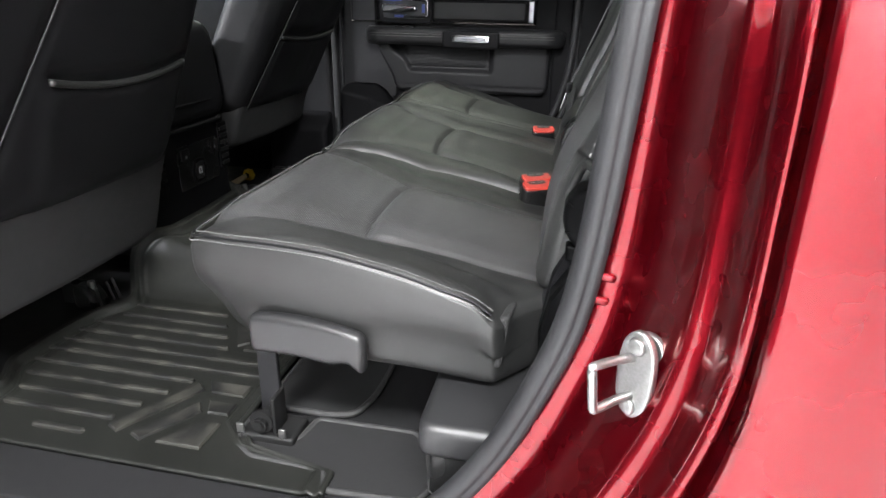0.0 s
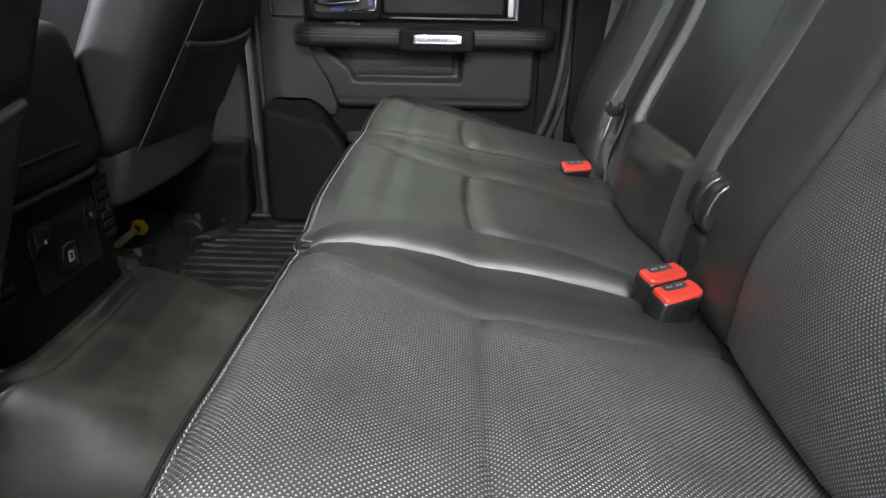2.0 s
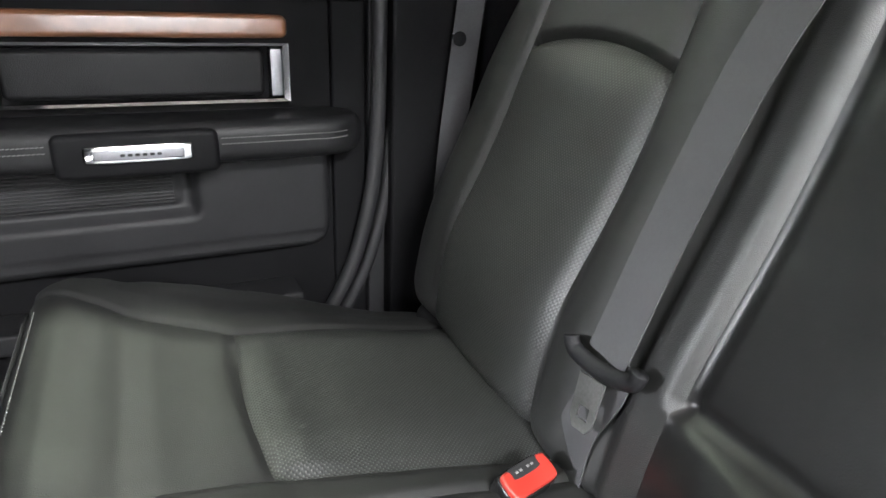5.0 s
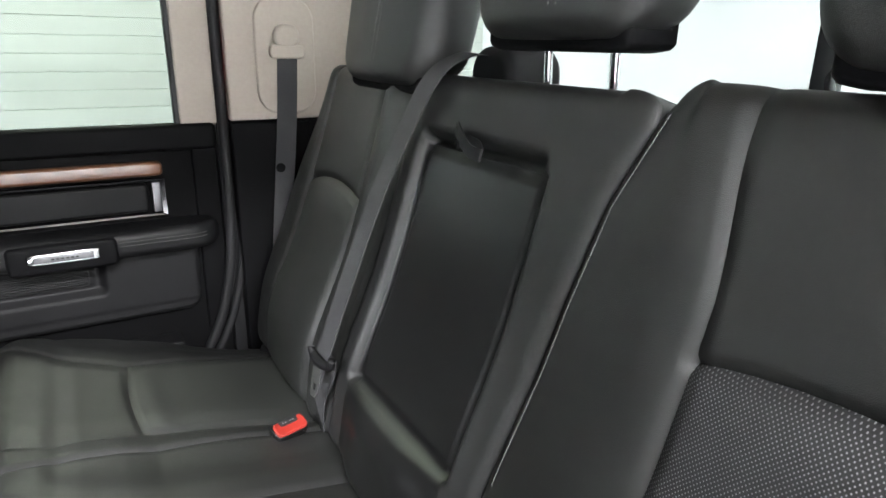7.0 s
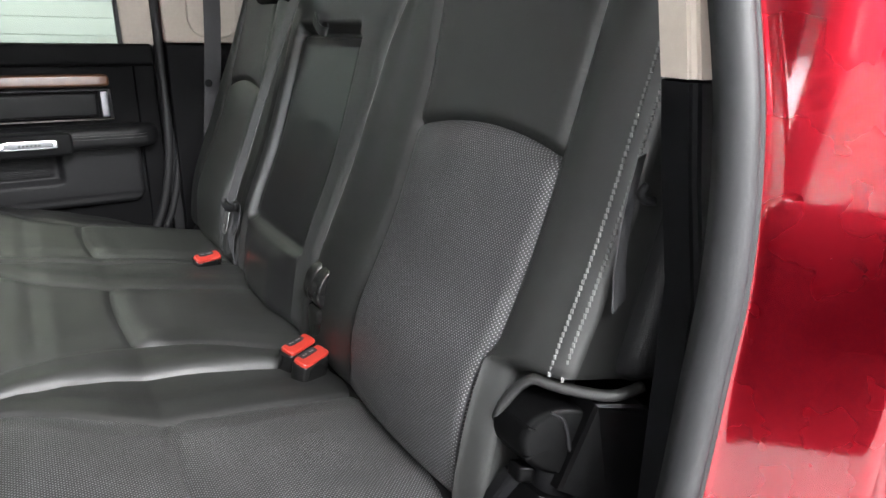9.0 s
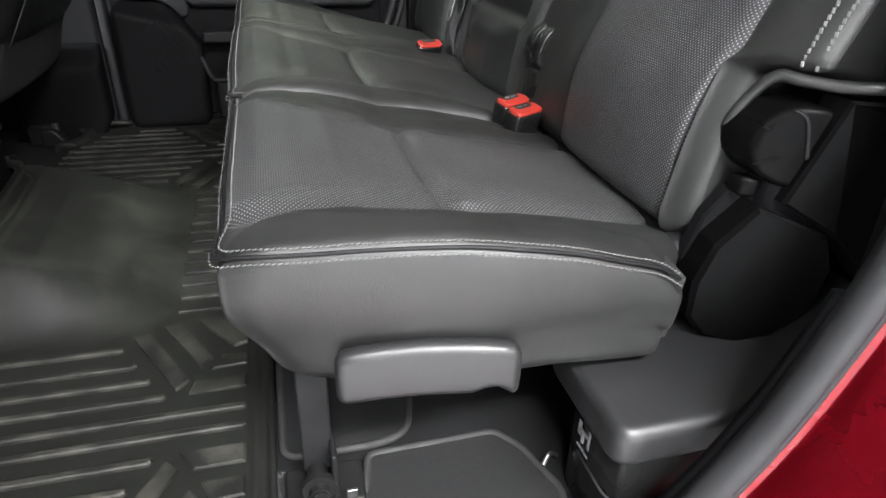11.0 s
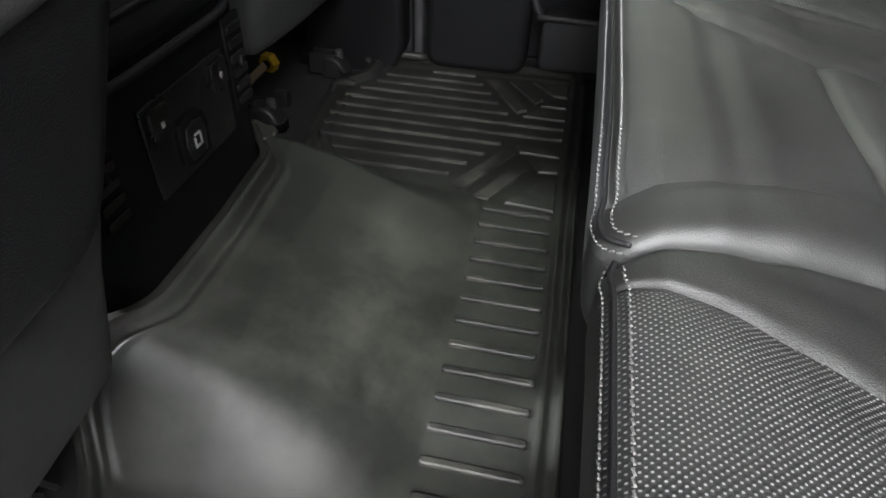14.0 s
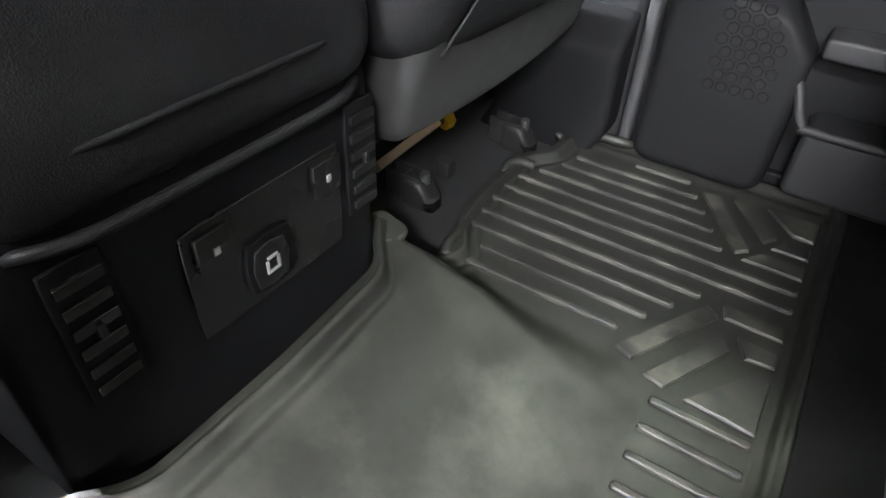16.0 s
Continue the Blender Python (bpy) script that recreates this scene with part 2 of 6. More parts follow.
def pad(x0, x1, y0, y1, z0, z1, R=0.03, r=0.02, step=0.01, rb=None, keep_x=(), keep_y=()):
    """A block with rounded corners in plan (R) and rounded top and bottom edges (r, rb): verts and quads."""
    rb = r if rb is None else rb
    rr = max(r, rb)
    R = max(R, rr + 1e-4)

    def line(a, b):
        arc = [rr * (1 - math.cos(k * math.pi / 12)) for k in range(6)]
        n = max(2, int(round((b - a - 2 * rr) / step)) + 1)
        return np.array([a + s for s in arc] + list(np.linspace(a + rr, b - rr, n)) + [b - s for s in reversed(arc)])

    xs, ys = line(x0, x1), line(y0, y1)
    for row, keep in ((xs, keep_x), (ys, keep_y)):
        for k in keep:
            row[abs(row - k).argmin()] = k
    X, Y = np.meshgrid(xs, ys, indexing="ij")
    qx, qy = np.clip(X, x0 + R, x1 - R), np.clip(Y, y0 + R, y1 - R)
    dx, dy = X - qx, Y - qy
    d = np.hypot(dx, dy)
    k = np.where(d > 1e-9, np.maximum(abs(dx), abs(dy)) / np.maximum(d, 1e-9), 1)
    PX, PY = qx + dx * k, qy + dy * k
    s = R - d * k
    s = np.where(d > 1e-9, s, R)

    def drop(rad):
        return rad - np.sqrt(np.maximum(0, rad ** 2 - np.maximum(0, rad - s) ** 2)) if rad > 0 else 0 * s

    top = np.stack([PX, PY, z1 - drop(r)], -1)
    bot = np.stack([PX, PY, z0 + drop(rb)], -1)
    nx, ny = X.shape
    verts = [top.reshape(-1, 3), bot.reshape(-1, 3)]
    ids = np.arange(nx * ny).reshape(nx, ny)
    q = np.stack([ids[:-1, :-1], ids[1:, :-1], ids[1:, 1:], ids[:-1, 1:]], -1).reshape(-1, 4)
    faces = [q, q[:, ::-1] + nx * ny]
    ring = np.concatenate([ids[:-1, 0], ids[-1, :-1], ids[:0:-1, -1], ids[0, :0:-1]])
    rows = max(1, int(round((z1 - z0 - r - rb) / step)))
    prev, base = ring, 2 * nx * ny
    flat_top = top.reshape(-1, 3)[ring]
    flat_bot = bot.reshape(-1, 3)[ring]
    m = len(ring)
    for i in range(1, rows + 1):
        if i == rows:
            cur = ring + nx * ny
        else:
            t = i / rows
            verts.append(flat_top * (1 - t) + flat_bot * t)
            cur = np.arange(base, base + m)
            base += m
        faces.append(np.stack([prev, cur, np.roll(cur, -1), np.roll(prev, -1)], -1))
        prev = cur
    return np.concatenate(verts), np.concatenate(faces)


def regions(verts, faces, labels):
    """Splits a mesh by the label of each face."""
    out = {}
    for k in np.unique(labels):
        f = faces[labels == k]
        used, inv = np.unique(f, return_inverse=True)
        out[int(k)] = (verts[used], inv.reshape(f.shape))
    return out


def block(x0, x1, y0, y1, z0, z1, r=0.004, step=0.05, R=None):
    v, f = pad(x0, x1, y0, y1, z0, z1, R=R or r, r=r, step=step)
    return mesh_of(v, f)


def turned(me, m):
    me.transform(m)
    return me


def sweep(path, profile, up, closed=False, smooth=True):
    """A profile of (side, up) pairs swept along a path."""
    path = [Vector(p) for p in path]
    up = Vector(up)
    verts, faces, k = [], [], len(profile)
    for i, p in enumerate(path):
        t = (path[min(i + 1, len(path) - 1)] - path[max(i - 1, 0)]).normalized()
        side = t.cross(up).normalized()
        u = side.cross(t)
        verts += [p + side * a + u * b for a, b in profile]
    for i in range(len(path) - 1):
        for j in range(k if closed else k - 1):
            a, b = i * k + j, i * k + (j + 1) % k
            faces.append((a, b, b + k, a + k))
    if closed:
        faces.append(tuple(range(k - 1, -1, -1)))
        faces.append(tuple(range((len(path) - 1) * k, len(path) * k)))
    return mesh_of(verts, faces, smooth)


def ring_profile(r, n=10, squash=1.0):
    return [(r * math.cos(2 * math.pi * i / n), r * squash * math.sin(2 * math.pi * i / n)) for i in range(n)]


def rod(a, b, r, n=12):
    a, b = Vector(a), Vector(b)
    up = (0, 0, 1) if abs((b - a).normalized().z) < 0.9 else (1, 0, 0)
    me = sweep([a, b], ring_profile(r, n), up, closed=True)
    me.set_sharp_from_angle(angle=radians(62))
    return me


def smooth_path(points, steps=8):
    """A Catmull-Rom line through points."""
    p = [Vector(q) for q in points]
    p = [2 * p[0] - p[1]] + p + [2 * p[-1] - p[-2]]
    out = []
    for i in range(1, len(p) - 2):
        for s in range(steps):
            t = s / steps
            a, b, c, d = p[i - 1], p[i], p[i + 1], p[i + 2]
            out.append(0.5 * ((2 * b) + (c - a) * t + (2 * a - 5 * b + 4 * c - d) * t * t + (3 * b - a - 3 * c + d) * t ** 3))
    return out + [p[-2]]


def stitches(path, normals, pitch=0.0050, length=0.0040, width=0.0014):
    """Short slanted threads along a line, raised on the leather."""
    verts, faces, run, k = [], [], 0.0, 0
    box = [(-1, -1, 0), (1, -1, 0), (1, 1, 0), (-1, 1, 0), (-0.7, -0.6, 1), (0.7, -0.6, 1), (0.7, 0.6, 1), (-0.7, 0.6, 1)]
    quads = [(0, 1, 5, 4), (1, 2, 6, 5), (2, 3, 7, 6), (3, 0, 4, 7), (4, 5, 6, 7)]
    nxt = 0.0
    for i in range(len(path) - 1):
        a, b = Vector(path[i]), Vector(path[i + 1])
        L = (b - a).length
        while nxt <= run + L and L > 1e-9:
            p = a.lerp(b, (nxt - run) / L)
            nrm = Vector(normals[i]).normalized()
            t = (b - a).normalized()
            s = nrm.cross(t).normalized()
            t2 = (t + s * 0.28).normalized()
            s2 = nrm.cross(t2).normalized()
            verts += [p + t2 * (u * length / 2) + s2 * (v * width / 2) + nrm * (w * 0.0010 - 0.0003) for u, v, w in box]
            faces += [tuple(8 * k + j for j in q) for q in quads]
            k += 1
            nxt += pitch
        run += L
    return mesh_of(verts, faces, False)


def bump_fn(d, w):
    return np.exp(-(d / w) ** 2)


def step_fn(a, b, x):
    t = np.clip((x - a) / (b - a), 0, 1)
    return t * t * (3 - 2 * t)


def prism(points, z0, z1, bevel=0.002):
    """A flat piece with a many-sided outline and bevelled upper edge."""
    bm = bmesh.new()
    c = sum((Vector((*p, 0)) for p in points), Vector()) / len(points)
    low = [bm.verts.new((x, y, z0)) for x, y in points]
    mid = [bm.verts.new((x, y, z1 - bevel)) for x, y in points]
    top = []
    for x, y in points:
        d = (Vector((x, y, 0)) - c)
        d = d - d.normalized() * min(bevel, d.length * 0.5)
        top.append(bm.verts.new((c.x + d.x, c.y + d.y, z1)))
    n = len(points)
    for a, b in ((low, mid), (mid, top)):
        for i in range(n):
            bm.faces.new((a[i], a[(i + 1) % n], b[(i + 1) % n], b[i]))
    bm.faces.new(top)
    return bm


# ---- rear seat ----
def crest(x):
    return np.interp(x, [-0.45, -0.42, -0.38, -0.33, -0.27, -0.225, -0.15, -0.08, 0.02, 0.07], [0.372, 0.385, 0.389, 0.386, 0.373, 0.360, 0.350, 0.337, 0.314, 0.304])


GAP_X = [-0.46, -0.41, -0.28, -0.18, -0.057, 0.07]
GAP_Y = [1.113, 1.124, 1.142, 1.148, 1.140, 1.13]
NEAR_A = ([-0.455, -0.44, -0.42, -0.38, -0.30, -0.225, -0.11, 0.07], [0.640, 0.660, 0.680, 0.701, 0.722, 0.750, 0.757, 0.762])
NEAR_B = ([-0.455, -0.43, -0.38, -0.321, -0.235, -0.14, -0.02, 0.07], [1.106, 1.098, 1.070, 1.040, 1.010, 1.012, 1.018, 1.02])
MID_A = ([-0.455, -0.41, -0.33, -0.23, -0.13, -0.03, 0.07], [1.190, 1.200, 1.215, 1.240, 1.232, 1.205, 1.185])
MID_B = ([-0.455, -0.41, -0.33, -0.225, -0.11, 0.07], [1.580, 1.555, 1.503, 1.487, 1.482, 1.485])
SEAM_M = ([-0.46, -0.39, -0.27, -0.11, 0.07], [1.622, 1.622, 1.630, 1.632, 1.628])
FAR_A = ([-0.455, -0.38, -0.235, -0.13, 0.07], [1.688, 1.670, 1.680, 1.670, 1.662])
FAR_B = ([-0.455, -0.42, -0.335, -0.24, -0.14, 0.07], [2.035, 2.010, 1.948, 1.921, 1.931, 1.945])
SEAT_STEP = 0.0055


def follow(V, axis, other, refs, curves, lo, hi):
    """Bends straight grid lines (refs) onto seams (curves), leaving the borders in place."""
    x, y = V[:, other].copy(), V[:, axis].copy()
    kn = [np.full(len(V), lo)] + [at(c, x) if isinstance(c, tuple) else c for c in curves] + [np.full(len(V), hi)]
    r = [lo] + list(refs) + [hi]
    out = y.copy()
    for a in range(len(r) - 1):
        m = (y >= r[a]) & (y <= r[a + 1])
        t = (y[m] - r[a]) / (r[a + 1] - r[a])
        out[m] = kn[a][m] * (1 - t) + kn[a + 1][m] * t
    V[:, axis] = out


def arc_of(x, y, ya, yb):
    return -0.219 - 0.021 * (y - 0.9) - 0.010 * np.clip(1 - ((y - (ya + yb) / 2) / ((yb - ya) / 2 + 1e-6)) ** 2, 0, 1)


def at(curve, x):
    return np.interp(x, *curve)


def cushion_shape(V, places, near_side):
    """Lifts a flat pad into the seat's form: crest, bolsters, sunk seams."""
    x, y, z = V[:, 0].copy(), V[:, 1].copy(), V[:, 2].copy()
    w = step_fn(0.24, 0.33, z)
    lift = crest(x) - 0.36
    for a, b in places:
        ya, yb = at(a, x), at(b, x)
        inside = step_fn(0, 0.05, y - ya) * step_fn(0, 0.05, yb - y)
        lift = lift + 0.006 * inside
    V[:, 2] = z + lift * w
    top = z > 0.31
    for a, b in places:
        ya, yb = at(a, x), at(b, x)
        for yy in (ya, yb):
            d = np.where(top, y - yy, 1)
            V[:, 2] -= 0.004 * bump_fn(d, 0.0060)
        ring = np.where(top & ((y < ya) | (y > yb)), np.minimum(abs(y - ya), abs(y - yb)), 9)
        V[:, 2] += 0.005 * bump_fn(ring - 0.040, 0.030) * step_fn(-0.45, -0.36, x)
        arc = arc_of(x, y, ya, yb)
        mid = top & (y > ya) & (y < yb)
        fade = step_fn(0, 0.012, y - ya) * step_fn(0, 0.012, yb - y)
        d = np.where(mid, x - arc, 1)
        V[:, 2] -= 0.006 * fade * bump_fn(d, 0.005)
        V[:, 2] += np.where(mid, 0.005 * fade * bump_fn(x - arc - 0.03, 0.025), 0)
        V[:, 2] -= np.where(mid, 0.004 * fade * bump_fn(x - arc + 0.06, 0.05), 0)
    low = step_fn(0.33, 0.21, z)
    front = step_fn(-0.33, -0.45, x)
    V[:, 0] += 0.05 * low * front * low
    V[:, 2] += (-0.006 - 0.006 * step_fn(-0.1, -0.2, x)) * step_fn(0.27, 0.21, z)
    if near_side:
        t = np.clip((-0.18 - x) / 0.27, 0, 1) ** 1.4
        V[:, 1] += 0.038 * t * step_fn(0.82, 0.63, y)
        V[:, 1] += 0.02 * low * step_fn(0.72, 0.62, y)
        rim = np.interp(x, [-0.45, -0.41, -0.36, -0.30, -0.24, -0.18, -0.12, -0.05, 0.02, 0.07], [0.366, 0.381, 0.389, 0.393, 0.393, 0.385, 0.373, 0.352, 0.327, 0.31])
        near_w = step_fn(0.715, 0.675, y) * w
        V[:, 2] = V[:, 2] * (1 - near_w) + (rim - (0.36 - z)) * near_w
    return V


def settle(V):
    """Brings a cushion to its true height and depth: lower towards the near door, shorter at the front."""
    x, y, z = V[:, 0].copy(), V[:, 1].copy(), V[:, 2].copy()
    V[:, 0] += np.interp(x, [-0.46, -0.22, 0.07], [0.022, 0.006, 0.0])
    V[:, 0] -= 0.055 * step_fn(-0.05, 0.065, x) * step_fn(0.74, 0.65, y)
    V[:, 2] -= 0.020 * step_fn(-0.28, 0.0, x) * step_fn(0.80, 0.68, y) * step_fn(0.28, 0.22, z)
    low = np.interp(y, [0.6, 1.1, 1.3, 1.5, 2.05], [-0.033, -0.030, -0.024, -0.020, -0.012]) + (0.008 + 0.012 * step_fn(1.15, 1.3, y)) * np.clip((-0.36 - x) / 0.08, 0, 1)
    V[:, 2] += low * (0.3 + 0.7 * step_fn(0.24, 0.33, z))
    return V


def edge_stitches(V, ring_pts, parent):
    """Two rows of threads along the rounded upper edge, with a raised welt between them."""
    for base in (0.0078, 0.0036, 0.0009):
        path, nrm = [], []
        for (x, y, nx, ny) in ring_pts:
            x = x + float(np.interp(x, [-0.46, -0.22, 0.07], [0.022, 0.006, 0.0]))
            d = math.hypot(nx, ny)
            nx, ny = nx / d, ny / d
            inward = base * (1 + 0.8 * nx * nx)
            drop = 0.02 - math.sqrt(0.02 ** 2 - (0.02 - inward) ** 2)
            S = V[(abs((V[:, 0] - x) * ny - (V[:, 1] - y) * nx) < 0.010) & (np.hypot(V[:, 0] - x, V[:, 1] - y) < 0.06)]
            S = S[S[:, 2] > S[:, 2].max() - 0.035]
            proj = S[:, 0] * nx + S[:, 1] * ny
            out = proj.max()
            top = S[abs(proj - (out - 0.021)) < 0.007][:, 2].max()
            shift = out - inward + 0.0008 - (x * nx + y * ny)
            path.append((x + nx * shift, y + ny * shift, top - drop + 0.0005))
            tilt = (0.02 - drop) / (0.02 - inward)
            nrm.append((nx, ny, tilt))
        path = smooth_path(path, 6)
        if base == 0.0036:
            part("welt", sweep(path, ring_profile(0.0019, 8), (0, 0, 1), True), LEATHER_DARK, parent, "raised leather welt")
            continue
        nrm = [nrm[min(len(nrm) - 1, i // 6)] for i in range(len(path))]
        part("stitching", stitches(path, nrm), THREAD, parent, "row of pale stitching")


# near cushion
near_seat = thing("rear_seat", "black leather rear seat for one with woven inserts and pale stitching", "car seat", "rear seats")
V, F = pad(-0.457, 0.065, 0.617, 1.150, 0.213, 0.36, R=0.034, r=0.02, step=SEAT_STEP, keep_x=(-0.225,), keep_y=(0.715, 1.02))
V0 = V.copy()
C = V0[F].mean(1)
follow(V, 1, 0, (0.715, 1.02), (NEAR_A, NEAR_B), 0.617, 1.150)
follow(V, 0, 1, (-0.225,), (arc_of(V[:, 0], V[:, 1], 0.715, 1.02),), -0.457, 0.065)
V = cushion_shape(V, [(NEAR_A, NEAR_B)], True)
shift = np.interp(V[:, 0], GAP_X, GAP_Y) - 1.152
V[:, 1] += shift * step_fn(1.06, 1.150, V[:, 1])
V = settle(V)
lab = np.zeros(len(F), int)
on_top = C[:, 2] > 0.347
lab[on_top] = 1
lab[on_top & (C[:, 1] > 1.02)] = 2
ins = on_top & (C[:, 1] > 0.715) & (C[:, 1] < 1.02)
lab[ins & (C[:, 0] < -0.225)] = 3
lab[ins & (C[:, 0] >= -0.225)] = 4
NAMES = {0: ("side_panel", LEATHER, "smooth black leather side"), 1: ("bolster", LEATHER, ""), 2: ("bolster", LEATHER, ""), 3: ("front_insert", INSERT_FLAT, "woven grey-dotted insert"), 4: ("rear_insert", INSERT_FLAT, "woven grey-dotted insert")}
near_cushion = None
for k, (v, f) in regions(V, F, lab).items():
    ob = part("cushion" if k == 0 else NAMES[k][0], mesh_of(v, f), NAMES[k][1], near_cushion or near_seat, NAMES[k][2])
    near_cushion = near_cushion or ob
ring = [(-0.015, 0.617, 0, -1), (-0.04, 0.617, 0, -1), (-0.08, 0.617, 0, -1), (-0.13, 0.617, 0, -1), (-0.18, 0.617, 0, -1), (-0.23, 0.62, -0.05, -1), (-0.28, 0.628, -0.12, -0.99), (-0.33, 0.64, -0.18, -0.98), (-0.375, 0.655, -0.28, -0.96), (-0.42, 0.665, -0.42, -0.91), (-0.446, 0.680, -0.8, -0.6), (-0.456, 0.715, -1, -0.05), (-0.457, 0.78, -1, 0), (-0.457, 0.84, -1, 0), (-0.457, 0.91, -1, 0), (-0.457, 0.98, -1, 0), (-0.457, 1.05, -1, 0), (-0.456, 1.075, -1, 0.0), (-0.455, 1.090, -1, 0.15), (-0.448, 1.103, -0.75, 0.65)]
edge_stitches(V, ring, near_cushion)

v, f = pad(0.035, 0.105, 0.70, 1.150, 0.20, 0.288, R=0.02, r=0.02, step=0.03)
part("rear_edge", mesh_of(v, f), LEATHER_DARK, near_seat)

v, f = pad(-0.004, 0.008, 0.634, 0.720, 0.212, 0.286, R=0.005, r=0.004, step=0.012)
v[:, 0] += 0.10 * (v[:, 2] - 0.26) + 0.12 * (v[:, 1] - 0.66)
part("edge_binding", mesh_of(v, f), FLAP, near_cushion, "dark grey fabric binding at the cushion's rear end")

# lever on the side of the near cushion
lv, lf = pad(-0.345, -0.170, -0.030, 0.030, 0.0, 0.022, R=0.014, r=0.010, step=0.012)
lx = lv[:, 0].copy()
lv[:, 1] = lv[:, 1] - 0.008 * ((lx + 0.257) / 0.088) ** 2 + np.where(lv[:, 1] < 0, 0.010 * step_fn(-0.222, -0.195, lx) - 0.010 * step_fn(-0.188, -0.175, lx), 0)
M = Matrix(((1, 0, 0, 0), (0, 0, -1, 0.640), (0, 1, 0, 0.225), (0, 0, 0, 1)))
lever_mesh = turned(mesh_of(lv, lf), M)
lever_mesh.transform(Matrix.Translation((-0.257, 0.63, 0)) @ Matrix.Rotation(radians(-8), 4, "Z") @ Matrix.Translation((0.257, -0.63, 0)))
part("release_lever", lever_mesh, SATIN, near_cushion, "grey plastic release lever")

# wide cushion
wide_seat = thing("rear_seat", "wide black leather rear seat for two with folding middle armrest", "car seat", "rear seats")
LINES = (1.215, 1.485, 1.605, 1.665, 1.89)
V, F = pad(-0.463, 0.065, 1.152, 2.052, 0.213, 0.36, R=0.034, r=0.02, step=SEAT_STEP, keep_x=(-0.233,), keep_y=LINES)
V0 = V.copy()
C = V0[F].mean(1)
follow(V, 1, 0, LINES, (MID_A, MID_B, SEAM_M, FAR_A, FAR_B), 1.152, 2.052)
arc = np.where(V[:, 1] < 1.6, arc_of(V[:, 0], V[:, 1], 1.215, 1.485), arc_of(V[:, 0], V[:, 1], 1.665, 1.89))
follow(V, 0, 1, (-0.233,), (arc,), -0.463, 0.065)
V = cushion_shape(V, [(MID_A, MID_B), (FAR_A, FAR_B)], False)
shift = np.interp(V[:, 0], GAP_X, GAP_Y) - 1.149
V[:, 1] += shift * step_fn(1.235, 1.152, V[:, 1])
tp = V0[:, 2] > 0.31
V[:, 2] -= np.where(tp, 0.006 * bump_fn(V[:, 1] - at(SEAM_M, V[:, 0]), 0.005), 0)
V[:, 2] -= 0.04 * step_fn(1.9, 2.05, V[:, 1]) * step_fn(-0.25, 0.0, V[:, 0]) * step_fn(0.24, 0.34, V0[:, 2])
V = settle(V)
on_top = C[:, 2] > 0.347
lab = np.zeros(len(F), int)
cx, cy = C[:, 0], C[:, 1]
lab[on_top] = 1
for n_, yy in zip((2, 3, 4), (1.485, 1.605, 1.89)):
    lab[on_top & (cy > yy)] = n_
mid = on_top & (cy > 1.215) & (cy < 1.485)
lab[mid & (cx < -0.233)] = 5
lab[mid & (cx >= -0.233)] = 6
far = on_top & (cy > 1.665) & (cy < 1.89)
lab[far & (cx < -0.233)] = 7
lab[far & (cx >= -0.233)] = 8
KIND = {0: ("side_panel", LEATHER), 1: ("bolster", LEATHER), 2: ("bolster", LEATHER), 3: ("bolster", LEATHER), 4: ("bolster", LEATHER), 5: ("front_insert", LEATHER), 6: ("rear_insert", LEATHER), 7: ("front_insert", LEATHER), 8: ("rear_insert", INSERT_SHADED)}
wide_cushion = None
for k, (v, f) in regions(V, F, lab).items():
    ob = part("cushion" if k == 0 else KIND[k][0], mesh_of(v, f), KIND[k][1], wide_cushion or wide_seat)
    wide_cushion = wide_cushion or ob
ring = [(-0.438, 1.126, -0.35, -0.94), (-0.453, 1.132, -0.7, -0.7), (-0.461, 1.148, -0.95, -0.3), (-0.463, 1.172, -1, -0.05), (-0.463, 1.205, -1, 0)] + [(-0.463, yy, -1, 0) for yy in np.arange(1.25, 2.01, 0.06)]
edge_stitches(V, ring, wide_cushion)

v, f = pad(0.035, 0.105, 1.155, 2.03, 0.20, 0.292, R=0.02, r=0.02, step=0.03)
part("rear_edge", mesh_of(v, f), LEATHER_DARK, wide_seat)

# backrests: v runs up the back, c out of its face
BD, BN = Vector((0.279, 0, 0.960)), Vector((-0.960, 0, 0.279))


def back_point(v, y, c):
    return Vector((0.055, 0, 0.335)) + BD * v + BN * c + Vector((0, y, 0))


def to_back(P):
    out = np.empty_like(P)
    out[:, 0] = 0.055 + 0.279 * P[:, 0] - 0.960 * P[:, 2]
    out[:, 1] = P[:, 1]
    out[:, 2] = 0.335 + 0.960 * P[:, 0] + 0.279 * P[:, 2]
    return out


ARCH = 0.020
SKIN = {}


def vz(z):
    return (z - 0.335) / 0.960


